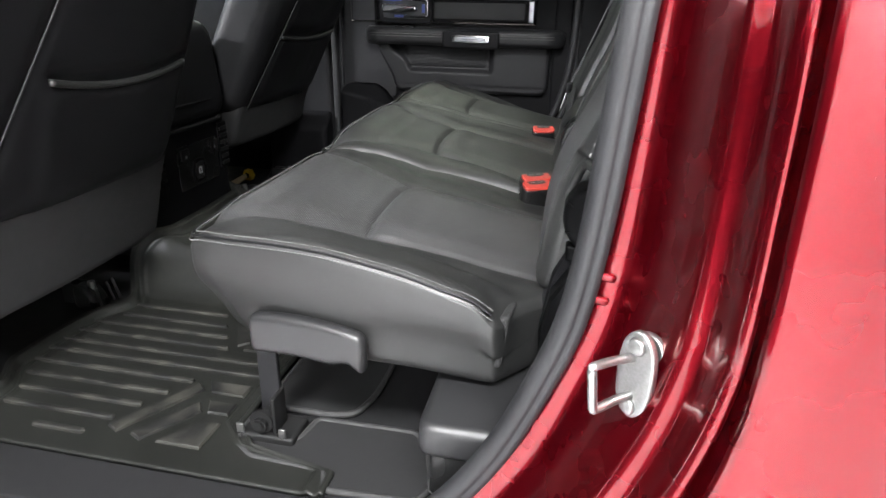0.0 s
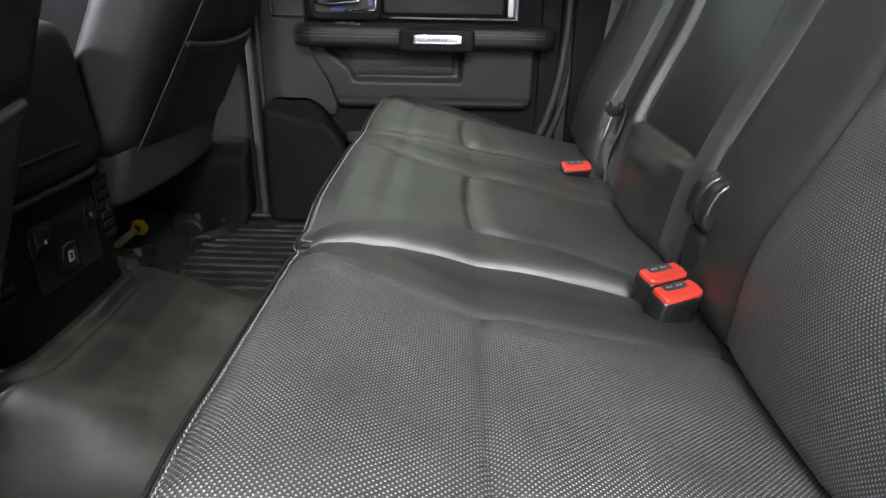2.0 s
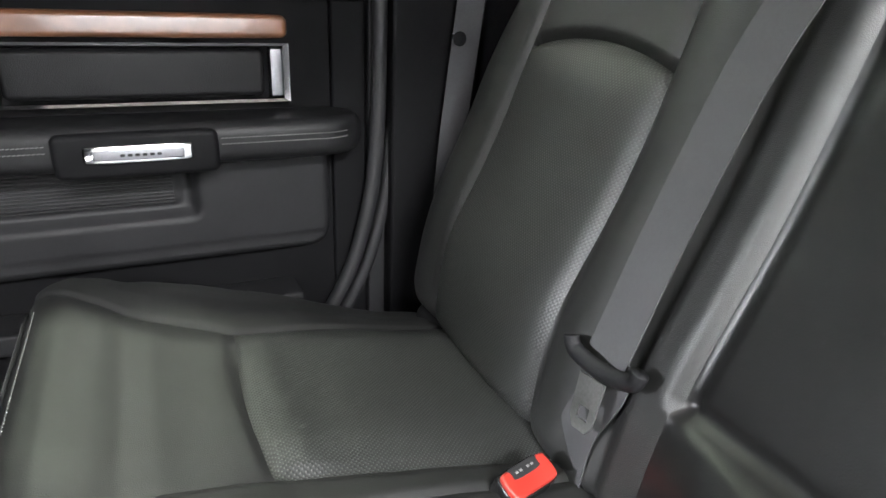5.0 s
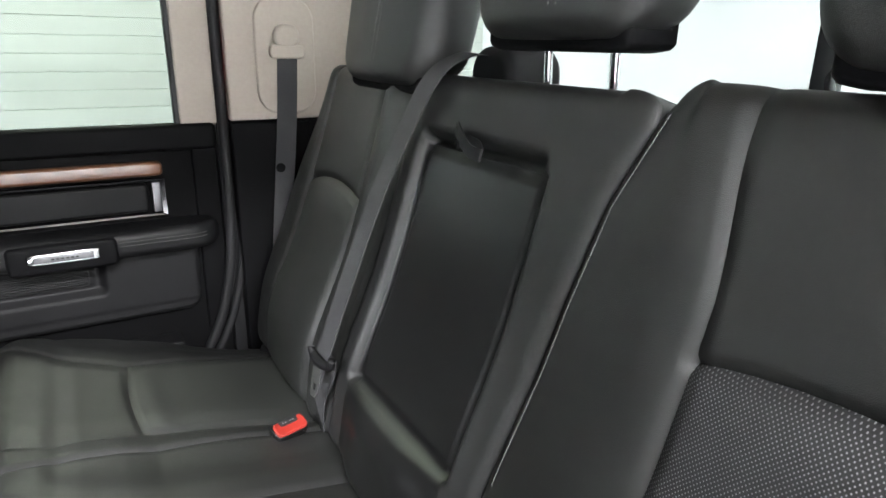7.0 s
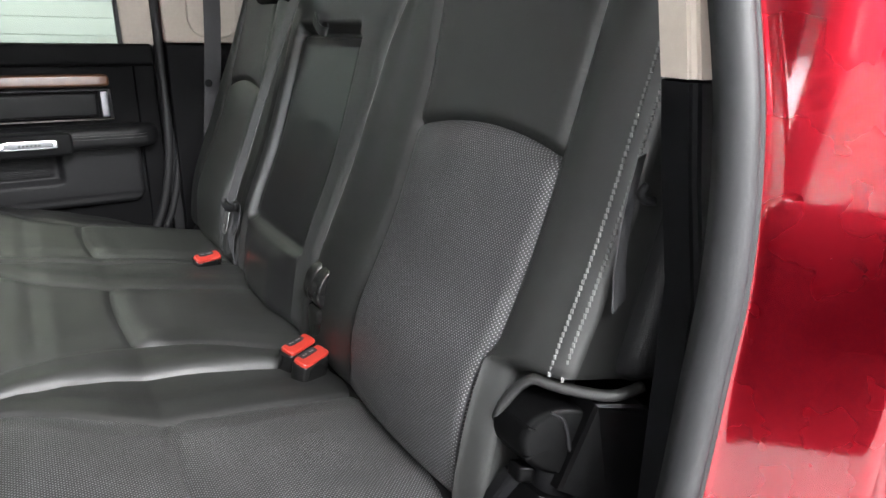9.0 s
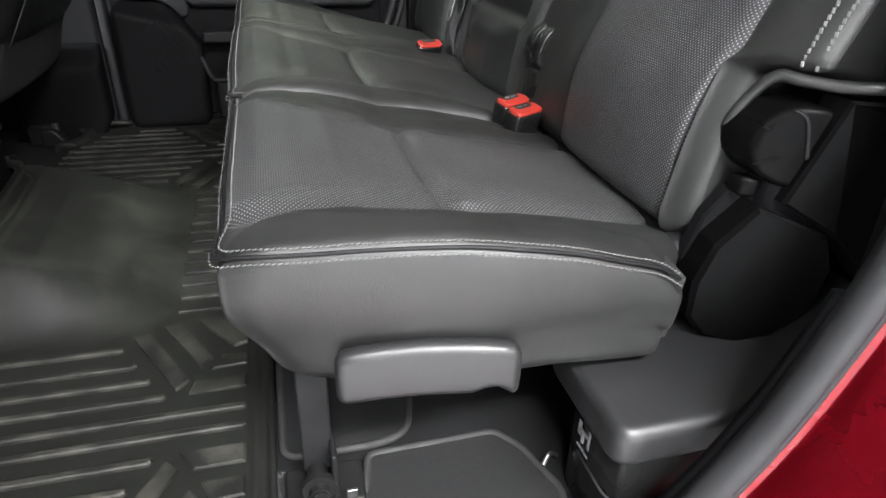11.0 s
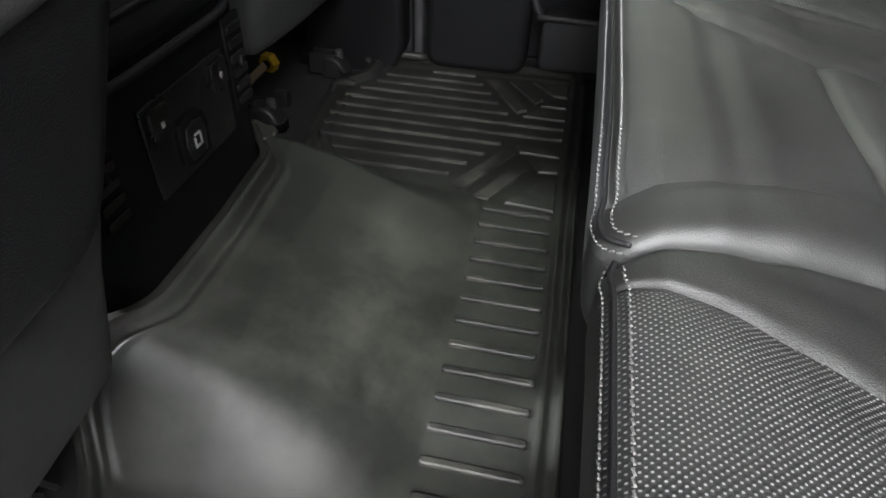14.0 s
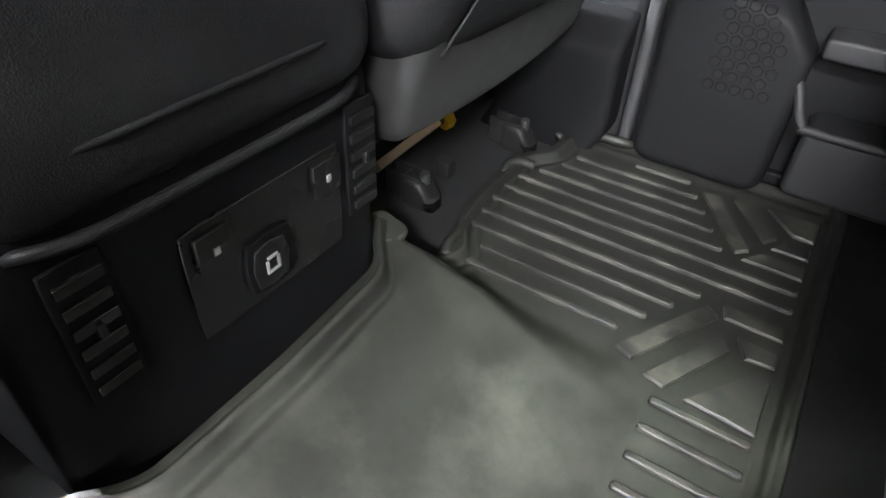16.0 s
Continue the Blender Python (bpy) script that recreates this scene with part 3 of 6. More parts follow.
def backrest(owner, y0, y1, places, weave, extra=None, v1=0.615, folding=None):
    """One backrest with bolsters, sunk seams and an arched insert for each place (ya, yb, arch height)."""
    V, F = pad(-0.05, v1, y0, y1, -0.11, 0.0, R=0.045, r=0.028, step=0.0065, keep_x=[vz(p[2]) - ARCH for p in places], keep_y=[q for p in places for q in p[:2]])
    C = V[F].mean(1)
    for ya, yb, za in places:
        u = np.clip((V[:, 1] - (ya + yb) / 2) / ((yb - ya) / 2), -1, 1)
        ref = vz(za) - ARCH
        follow(V, 0, 1, (ref,), (ref + ARCH * (1 - u ** 2),), -0.05, v1)
    v, y, c = V[:, 0].copy(), V[:, 1].copy(), V[:, 2].copy()
    front = c > -0.03
    for ya, yb, za in places:
        ring_d = np.where((y < ya) | (y > yb), np.minimum(abs(y - ya), abs(y - yb)), 9)
        V[:, 2] += np.where(front, np.where(y > yb, 0.005, 0.009) * bump_fn(ring_d - 0.045, 0.034), 0)
        for yy in (ya, yb):
            V[:, 2] -= np.where(front, 0.006 * bump_fn(y - yy, 0.007), 0)
        half = (yb - ya) / 2
        u = (y - (ya + yb) / 2) / half
        arch = vz(za) - ARCH * u ** 2
        inn = front & (abs(u) < 1)
        V[:, 2] -= np.where(inn, 0.009 * bump_fn(v - arch, 0.006), 0)
        V[:, 2] += np.where(inn & (v < arch), 0.010 * (1 - u ** 2) * step_fn(0, 0.05, arch - v), 0)
        V[:, 2] += np.where(inn, 0.008 * bump_fn(v - 0.06, 0.08), 0)
    V[:, 2] += np.where(front, 0.020 * bump_fn(v - vz(0.42), 0.13), 0)
    if extra:
        extra(V, v, y, c, front)
    lab = np.zeros(len(F), int)
    cf = C[:, 2] > -0.027
    lab[cf] = 1
    for i, (ya, yb, za) in enumerate(places):
        u = (C[:, 1] - (ya + yb) / 2) / ((yb - ya) / 2)
        inn = cf & (abs(u) < 1)
        arch = vz(za) - ARCH
        lab[inn & (C[:, 0] < arch)] = 10 + i
        lab[inn & (C[:, 0] >= arch)] = 20 + i
        lab[cf & (u >= 1)] = 30 + i
    if folding:
        lab[cf & (C[:, 1] > folding[0]) & (C[:, 1] < folding[1]) & (C[:, 0] < vz(folding[2]))] = 40
    W = to_back(V)
    root = None
    for k, (vv, ff) in regions(W, F, lab).items():
        nm = "insert" if 10 <= k < 20 else "upper_panel" if 20 <= k < 30 else "backrest" if k == 0 else "armrest" if k == 40 else "bolster"
        m = weave if 10 <= k < 20 else VINYL if k == 40 else LEATHER
        ob = part(nm, mesh_of(vv, ff), m, root or owner, "woven grey-dotted insert" if m is weave else "folded-up smooth black armrest" if k == 40 else "")
        root = root or ob
    SKIN[root.name] = V
    return root


def gap_line(z):
    return np.interp(z, [0.335, 0.449, 0.538, 0.672, 0.783, 0.885], [1.190, 1.198, 1.193, 1.182, 1.165, 1.126])


def near_form(V, v, y, c, front):
    V[:, 1] += (gap_line(0.335 + 0.96 * v) - 1.146) * step_fn(1.05, 1.15, y)
    V[:, 2] = np.where(front & (y < 0.70), c * 0.5 + (V[:, 2] - c), V[:, 2])
    V[:, 2] = np.where(front & (y > 1.10), c * 0.45 + (V[:, 2] - c), V[:, 2])
    V[:, 1] += 0.018 * step_fn(vz(0.72), vz(0.87), v) * step_fn(0.95, 1.03, y) * step_fn(1.12, 1.06, y)
    # the outer foot is cut back for the hinge
    V[:, 1] += 0.072 * step_fn(0.755, 0.64, y) * step_fn(vz(0.488), vz(0.465), v)


near_back = backrest(near_seat, 0.629, 1.150, [(0.735, 1.022, 0.700)], INSERT_BACK, near_form, v1=0.597)


def centre_form(V, v, y, c, front):
    V[:, 1] += (gap_line(0.335 + 0.96 * v) - 1.149) * step_fn(1.26, 1.152, y)
    V[:, 2] = np.where(front & (y < 1.20), c * 0.45 + (V[:, 2] - c), V[:, 2])
    V[:, 1] -= 0.07 * step_fn(vz(0.60), vz(0.86), v) * step_fn(1.9, 2.06, y)
    # the folding armrest in the middle: a sunk panel with a deep gap above and a bulging roll below
    inn = front & (y > 1.267) & (y < 1.548)
    V[:, 2] -= np.where(inn & (v > vz(0.427)) & (v < vz(0.792)), 0.012, 0)
    V[:, 2] -= np.where(inn, 0.03 * bump_fn(v - vz(0.800), 0.010), 0)
    for yy in (1.265, 1.55):
        V[:, 2] -= np.where(front & (v > vz(0.422)) & (v < vz(0.797)), 0.012 * bump_fn(y - yy, 0.006), 0)
    V[:, 2] -= np.where(inn, 0.014 * bump_fn(v - vz(0.425), 0.007), 0)
    V[:, 2] += np.where(inn & (v < vz(0.422)), 0.020 * step_fn(-0.005, 0.05, vz(0.422) - v) * step_fn(1.255, 1.36, y) * step_fn(1.56, 1.455, y), 0)
    V[:, 2] -= np.where(front, 0.007 * bump_fn(y - 1.60, 0.005), 0)


wide_back = backrest(wide_seat, 1.152, 2.06, [(1.712, 1.960, 0.685)], INSERT_BACK_SHADED, centre_form, v1=0.583, folding=(1.267, 1.548, 0.793))


def back_stitch(parent, y_of, z0, z1, n=40, lean=0.0, rise=0.0008, width=0.0018, thread=THREAD):
    """A row of threads laid on the face of a backrest."""
    V = SKIN[parent.name]
    V = V[V[:, 2] > -0.014]
    zs = np.linspace(z0, z1, n)
    cs = []
    for z in zs:
        d = np.hypot(V[:, 0] - vz(z), V[:, 1] - y_of(z))
        wgt = np.exp(-(d / 0.005) ** 2)
        cs.append((V[:, 2] * wgt).sum() / wgt.sum())
    cs = np.convolve(np.pad(cs, 3, mode="edge"), np.ones(7) / 7, "valid") + rise
    nrm = BN + Vector((0, lean, 0))
    pts = [back_point(vz(z), y_of(z), c) + nrm * 0.0005 for z, c in zip(zs, cs)]
    part("stitching", stitches(pts, [nrm] * n, 0.0060, 0.0052, width), thread, parent, "row of pale stitching")


back_stitch(near_back, lambda z: gap_line(z) - 0.010, 0.47, 0.875, lean=0.3, rise=0.0012)
for off in (0.0, 0.012):
    back_stitch(near_back, lambda z: 0.650 - off, 0.484, 0.865, lean=-0.5, rise=0.0016, width=0.0031, thread=THREAD_THICK)

v, f = pad(0.0, 0.575, 1.085, 1.235, -0.112, -0.045, R=0.02, r=0.015, step=0.03)
v[:, 1] += gap_line(0.335 + 0.96 * v[:, 0]) - 1.155
part("back_shell", mesh_of(to_back(v), f), LEATHER_DARK, wide_back)

# outer wing of the near backrest
v, f = pad(0.16, 0.58, 0.60, 0.685, -0.15, -0.05, R=0.03, r=0.02, step=0.02)
part("side_wing", mesh_of(to_back(v), f), LEATHER_DARK, near_back, "plain black side wing")


def headrest(owner, y0, y1, z0, z1, label, seam, x=0.235):
    v, f = pad(-(y1 - y0) / 2, (y1 - y0) / 2, 0, z1 - z0, -0.05, 0.05, R=0.055, r=0.035, step=0.01)
    w = np.empty_like(v)
    w[:, 1] = (y0 + y1) / 2 + v[:, 0] * (1 - 0.12 * (1 - v[:, 1] / (z1 - z0)))
    w[:, 2] = z0 + v[:, 1]
    w[:, 0] = x - v[:, 2] - 0.02 * np.cos(v[:, 0] * 9) + 0.2 * v[:, 1]
    root = part("headrest", mesh_of(w, f[:, ::-1]), LEATHER, owner, label)
    v2, f2 = pad(-(y1 - y0) / 2 + 0.035, (y1 - y0) / 2 - 0.035, -0.012, 0.03, -0.035, 0.035, R=0.02, r=0.008, step=0.02)
    w2 = np.stack([x - v2[:, 2], (y0 + y1) / 2 + v2[:, 0], z0 + v2[:, 1]], -1)
    part("lower_shell", mesh_of(w2, f2[:, ::-1]), PLASTIC, root)
    yc = (y0 + y1) / 2
    for s in (-0.055, 0.055):
        part("post", rod((x + 0.015, yc + s, 0.84), (x + 0.01, yc + s, z0 + 0.03), 0.0055), CHROME, root, "chrome post")
    for s in (seam, seam - 0.012):
        pts = [Vector((x - 0.0515 - 0.02 * math.cos((s - 0.0) * 9) + 0.2 * h, yc + s * (1 - 0.12 * (1 - h / (z1 - z0))), z0 + h)) for h in np.linspace(0.035, z1 - z0 - 0.035, 20)]
        part("stitching", stitches(pts, [(-1, 0, 0.2)] * 20), THREAD, root)
    return root


headrest(near_seat, 0.705, 1.020, 0.917, 1.11, "black leather headrest on chrome posts over the backrest", -0.098)
headrest(wide_seat, 1.130, 1.440, 0.937, 1.10, "black leather middle headrest raised on chrome posts", -0.032)
headrest(wide_seat, 1.540, 1.880, 0.868, 1.08, "black leather headrest with pale stitching, pushed down", -0.020)

# ---- floor liner, carpet ----
MID = 1.378


def liner_height(x, y):
    hump = step_fn(1.07, 1.19, y) * step_fn(1.69, 1.60, y)
    slope = np.interp(x, [-1.0, -0.88, -0.80, -0.66, -0.60, -0.585], [0.112, 0.105, 0.085, 0.026, 0.004, 0.0])
    return hump * slope


def liner_front(y):
    """The front edge: forward over the hump, notched for the seat feet on both sides."""
    d = abs(np.atleast_1d(y)[:, None] - MID + np.linspace(-0.022, 0.022, 15))
    return np.mean(np.interp(d, [0.0, 0.16, 0.205, 0.24, 0.28, 0.345, 0.41, 0.50, 0.63, 0.67, 0.73, 0.80], [-0.895, -0.900, -0.945, -0.966, -0.945, -0.900, -0.945, -0.955, -0.955, -0.915, -0.915, -0.90]), axis=1)


def laid(x, y):
    """Where a place of the liner's pattern lies on the cab floor."""
    far = np.clip((np.asarray(y) - 1.05) / 0.65, 0, 1)
    nx = -0.450 - 0.007 * far + (np.asarray(x) + 0.466) * (0.95 + 0.035 * far)
    ny = np.interp(y, [0.58, 0.8315, 0.872, 0.9935, 1.034, 1.132, 1.642, 1.722, 2.046, 2.127, 2.19], [0.580, 0.833, 0.869, 0.985, 1.029, 1.119, 1.622, 1.710, 2.036, 2.112, 2.175])
    return nx, ny


def liner():
    ny, nx = 320, 110
    ys = np.linspace(0.585, 2.185, ny)
    verts = np.zeros((nx, ny, 3))
    for i, y in enumerate(ys):
        a = float(liner_front(np.array(y))[0])
        b = float(np.interp(y, [0.58, 0.630, 0.655, 0.70, 2.15, 2.19], [-0.235, -0.235, -0.38, -0.428, -0.428, -0.44]))
        x = np.linspace(a, b, nx)
        z = liner_height(x, np.full(nx, y))
        z = z + 0.020 * step_fn(a + 0.024, a + 0.012, x) + 0.004 * bump_fn(x - a - 0.036, 0.005) - 0.006 * bump_fn(x - a - 0.005, 0.004)
        z = z + 0.010 * bump_fn(x - b + 0.004, 0.005) + 0.006 * bump_fn(x - b + 0.026, 0.005)
        z = z + 0.015 * step_fn(2.155, 2.185, y) + 0.004 * bump_fn(y - 2.15, 0.01)
        verts[:, i, 0], verts[:, i, 1], verts[:, i, 2] = x, y, z
    verts[:, :, 0], verts[:, :, 1] = laid(verts[:, :, 0], verts[:, :, 1])
    top = verts.reshape(-1, 3)
    low = top - np.array([0, 0, 0.006])
    ids = np.arange(nx * ny).reshape(nx, ny)
    q = np.stack([ids[:-1, :-1], ids[1:, :-1], ids[1:, 1:], ids[:-1, 1:]], -1).reshape(-1, 4)
    ring = np.concatenate([ids[:-1, 0], ids[-1, :-1], ids[:0:-1, -1], ids[0, :0:-1]])
    n = nx * ny
    side = np.stack([ring, ring + n, np.roll(ring, -1) + n, np.roll(ring, -1)], -1)
    return mesh_of(np.concatenate([top, low]), np.concatenate([q, q[:, ::-1] + n, side]))


mat_root = thing("floor_liner", "black moulded rubber floor liner with raised ribs and dusty scuffs", "floor mat")
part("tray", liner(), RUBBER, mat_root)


def rib(x0, y0, x1, y1, w=0.012, h=0.0055):
    a, b = Vector((*map(float, laid(x0, y0)), 0)), Vector((*map(float, laid(x1, y1)), 0))
    d = (b - a).normalized()
    s = Vector((-d.y, d.x, 0)) * w / 2
    k = w * 0.3
    pts = [a + s * 0.5, a + s + d * k, b + s - d * k, b + s * 0.5, b - s * 0.5, b - s - d * k, a - s + d * k, a - s * 0.5]
    bm = bmesh.new()
    rows = []
    for scale, zz in ((1.0, -0.003), (0.92, h * 0.7), (0.55, h)):
        mid = (a + b) / 2
        row = []
        for p in pts:
            off = p - mid
            along_rib = d * off.dot(d)
            across = off - along_rib
            z = float(liner_height(np.array([p.x]), np.array([p.y]))[0])
            row.append(bm.verts.new(mid + along_rib * (1 - (1 - scale) * w / (b - a).length) + across * scale + Vector((0, 0, z + zz))))
        rows.append(row)
    for r0, r1 in zip(rows, rows[1:]):
        for i in range(8):
            bm.faces.new((r0[i], r0[(i + 1) % 8], r1[(i + 1) % 8], r1[i]))
    bm.faces.new(rows[-1])
    part("rib", bm, RUBBER_RIB, mat_root)


# the two foot wells mirror each other about the hump
ENDS = [(-0.885, -0.653), (-0.885, -0.629), (-0.93, -0.604), (-0.94, -0.579), (-0.945, -0.466), (-0.94, -0.466), (-0.93, -0.581), (-0.91, -0.605), (-0.885, -0.629), (-0.875, -0.652), (-0.775, -0.675)]
for i, (a, b) in enumerate(ENDS):
    d = 0.344 + 0.0405 * i
    rib(a, MID - d, b, MID - d)
    rib(a, MID + d, b, MID + d)
for i in range(13):
    yy = 1.132 + i * 0.0425
    rib(-0.582, yy, -0.466, yy, w=0.011)


def chip(points):
    part("tread_block", prism([tuple(map(float, laid(*p))) for p in points], -0.002, 0.005, 0.003), RUBBER_RIB, mat_root)


CHIPS = [
    [(-0.645, 1.064), (-0.621, 1.073), (-0.547, 0.941), (-0.566, 0.924)],
    [(-0.600, 1.086), (-0.574, 1.092), (-0.518, 0.992), (-0.534, 0.970)],
    [(-0.547, 1.094), (-0.466, 1.100), (-0.466, 1.018), (-0.486, 1.012)],
    [(-0.501, 0.996), (-0.466, 0.992), (-0.466, 0.966), (-0.518, 0.963)],
    [(-0.541, 0.937), (-0.466, 0.939), (-0.466, 0.913), (-0.548, 0.913)],
    [(-0.563, 0.787), (-0.546, 0.772), (-0.625, 0.640), (-0.648, 0.650)],
    [(-0.531, 0.737), (-0.516, 0.716), (-0.575, 0.630), (-0.597, 0.640)],
    [(-0.551, 0.797), (-0.466, 0.797), (-0.466, 0.767), (-0.530, 0.767)],
    [(-0.519, 0.745), (-0.466, 0.745), (-0.466, 0.716), (-0.505, 0.714)],
    [(-0.496, 0.692), (-0.466, 0.693), (-0.466, 0.632), (-0.545, 0.632)],
]
for pts in CHIPS:
    chip(pts)
    chip([(x, 2 * MID - y) for x, y in reversed(pts)])

v, f = pad(-0.948, -0.895, 1.568, 1.614, 0.100, 0.110, R=0.020, r=0.004, step=0.006)
v[:, 2] += 0.010 * step_fn(-0.915, -0.945, v[:, 0])
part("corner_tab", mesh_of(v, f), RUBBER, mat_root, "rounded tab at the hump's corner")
for pts in (((-0.893, 1.690, 0.012), (-0.902, 1.712, 0.016), (-0.905, 1.740, 0.014), (-0.910, 1.775, 0.008)), ((-0.935, 1.935, 0.008), (-0.937, 1.957, 0.016), (-0.922, 1.975, 0.017), (-0.903, 1.985, 0.010)), ((-0.912, 2.100, 0.010), (-0.900, 2.125, 0.020), (-0.850, 2.136, 0.022), (-0.800, 2.142, 0.020), (-0.786, 2.165, 0.010))):
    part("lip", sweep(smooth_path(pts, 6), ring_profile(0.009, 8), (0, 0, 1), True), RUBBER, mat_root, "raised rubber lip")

# ---- cab: floor, walls, roof ----
floor = part("floor", block(-2.3, 0.42, 0.50, 2.26, -0.05, -0.012, 0.004), CARPET)
tagged(floor, "dark carpeted cab floor", "floor", kind="structure")
rear_wall = thing("wall_rear", "dark carpeted rear wall of the cab below the window", "wall", kind="structure")
part("lower_wall", block(0.42, 0.46, 0.50, 2.24, -0.05, 0.835, 0.004), CARPET, rear_wall)
part("upper_wall", block(0.38, 0.42, 0.50, 2.24, 1.32, 1.50, 0.004), BEIGE, rear_wall)
for y0, y1 in ((0.50, 0.62), (2.10, 2.24)):
    part("side_wall", block(0.39, 0.44, y0, y1, 0.835, 1.32, 0.004), BEIGE, rear_wall)
rear_window = thing("window_rear", "rear sliding window with black frame", "window", kind="structure")
for yy in (1.10, 1.62):
    part("window_frame", block(0.405, 0.43, yy - 0.011, yy + 0.011, 0.85, 1.32, 0.003), GLOSS_BLACK, rear_window)
part("window_frame", block(0.405, 0.435, 0.62, 2.10, 0.825, 0.852, 0.003), GLOSS_BLACK, rear_window)
pane = part("pane", block(0.415, 0.419, 0.62, 2.10, 0.84, 1.32, 0.001), TINT, rear_window)
pane.visible_shadow = False
front_wall = thing("wall_front", "dark dashboard wall that closes the cab in front", "wall", kind="structure")
part("dashboard", block(-2.34, -2.0, 0.50, 2.26, -0.05, 0.85, 0.02), PLASTIC, front_wall)
wsg = part("windscreen", block(-2.335, -2.33, 0.50, 2.26, 0.84, 1.48, 0.001), GLASS, front_wall, "clear windscreen")
wsg.visible_shadow = False
side_front = thing("wall_sides_front", "closed front doors with dark panels and windows", "wall", kind="structure")
part("far_panel", block(-2.3, -1.0, 2.22, 2.27, -0.05, 0.80, 0.01), PLASTIC, side_front)
part("near_panel", block(-2.3, -1.12, 0.45, 0.50, -0.05, 0.80, 0.01), PLASTIC, side_front)
part("near_pillar", block(-1.16, -1.02, 0.46, 0.56, -0.05, 1.50, 0.01), PLASTIC, side_front)
part("lower_sill_far", block(-1.1, 0.42, 2.20, 2.25, -0.05, 0.02, 0.005), PLASTIC, side_front)
ceiling = part("ceiling", block(-2.3, 0.46, 0.55, 2.26, 1.46, 1.50, 0.005), BEIGE)
tagged(ceiling, "beige fabric headliner", "ceiling", kind="structure")

# far rear corner trim
far_trim = thing("pillar_trim_far", "beige upper and black lower pillar trim beside the far door", "pillar trim", kind="structure")
part("upper_trim", block(0.048, 0.42, 2.165, 2.20, 0.762, 1.48, 0.006), BEIGE, far_trim, "beige upper trim")
part("lower_trim", block(0.048, 0.42, 2.163, 2.20, -0.02, 0.759, 0.006), PLASTIC, far_trim, "black lower trim")
v, f = pad(0.11, 0.245, 0.775, 1.025, 0, 0.010, R=0.05, r=0.006, step=0.02)
part("raised_panel", turned(mesh_of(v, f), Matrix(((1, 0, 0, 0), (0, 0, -1, 2.166), (0, 1, 0, 0), (0, 0, 0, 1)))), BEIGE, far_trim)

# near rear corner trim
near_trim = thing("pillar_trim_near", "beige upper and black lower pillar trim beside the open doorway", "pillar trim", kind="structure")


def corner_trim(levels, plan):
    """An upright trim piece whose plan leans inwards with height."""
    bm = bmesh.new()
    rows = [[bm.verts.new((x, y + dy, z)) for x, y in plan] for z, dy in levels]
    n = len(plan)
    for r0, r1 in zip(rows, rows[1:]):
        for k in range(n):
            bm.faces.new((r0[k], r0[(k + 1) % n], r1[(k + 1) % n], r1[k]))
    bm.faces.new(rows[0])
    bm.faces.new(rows[-1])
    bmesh.ops.bevel(bm, geom=[e2 for e2 in bm.edges if abs((e2.verts[0].co - e2.verts[1].co).normalized().z) > 0.8], offset=0.008, segments=3, affect="EDGES")
    return bm


PLAN = [(0.116, 0.537), (0.130, 0.585), (0.42, 0.594), (0.42, 0.54), (0.15, 0.537)]
part("upper_trim", corner_trim([(0.771, 0.022), (0.95, 0.058), (1.48, 0.10)], PLAN), BEIGE, near_trim, "beige upper trim")
hook_path = smooth_path([(0.136, 0.596, 0.668), (0.128, 0.598, 0.669), (0.122, 0.600, 0.675), (0.129, 0.600, 0.681)], 5)
part("hook", sweep(hook_path, ring_profile(0.0040, 8), (0, 1, 0.1), True), PLASTIC, near_trim, "small black hook")
part("lower_trim", corner_trim([(0.10, -0.02), (0.60, -0.01), (0.70, 0.010), (0.7685, 0.021)], PLAN), PLASTIC, near_trim, "black lower trim")

# near doorway: seal and painted frame, swept along the opening's edge
EDGE = [(0.136, 0.62, 1.46), (0.132, 0.592, 1.2), (0.127, 0.566, 0.92), (0.117, 0.522, 0.75), (0.106, 0.504, 0.64), (0.100, 0.503, 0.55), (0.092, 0.502, 0.45), (0.080, 0.502, 0.37), (0.060, 0.502, 0.305), (0.018, 0.502, 0.205), (-0.036, 0.502, 0.120), (-0.10, 0.502, 0.050), (-0.18, 0.502, -0.01), (-0.30, 0.502, -0.05), (-0.45, 0.502, -0.060), (-1.1, 0.502, -0.060)]
edge_path = smooth_path(EDGE, 6)
doorway = thing("door_frame_near", "glossy cherry red painted door frame of the cab with black seal", "door frame", kind="structure")
prof = [(-0.011, -0.012), (-0.016, 0.0), (-0.0135, 0.011), (-0.009, 0.0165), (-0.004, 0.0185), (0.0, 0.0180), (0.0025, 0.0150), (0.005, 0.0175), (0.009, 0.0165), (0.013, 0.012), (0.014, 0.0), (0.010, -0.012)]


def along(path, profile, closed=False):
    """Sweeps pairs of (outwards from the opening, y) along the doorway's edge."""
    verts, faces, k = [], [], len(profile)
    for i, p in enumerate(path):
        t = (path[min(i + 1, len(path) - 1)] - path[max(i - 1, 0)]).normalized()
        out = Vector((-t.z, 0, t.x))
        if out.x < -0.2 or (abs(out.x) < 0.3 and out.z > 0):
            out = -out
        verts += [Vector((p.x, 0, p.z)) + out * a + Vector((0, p.y - 0.502 + y, 0)) for a, y in profile]
    for i in range(len(path) - 1):
        for j in range(k if closed else k - 1):
            a, b = i * k + j, i * k + (j + 1) % k
            faces.append((a, b, b + k, a + k))
    return mesh_of(verts, faces)


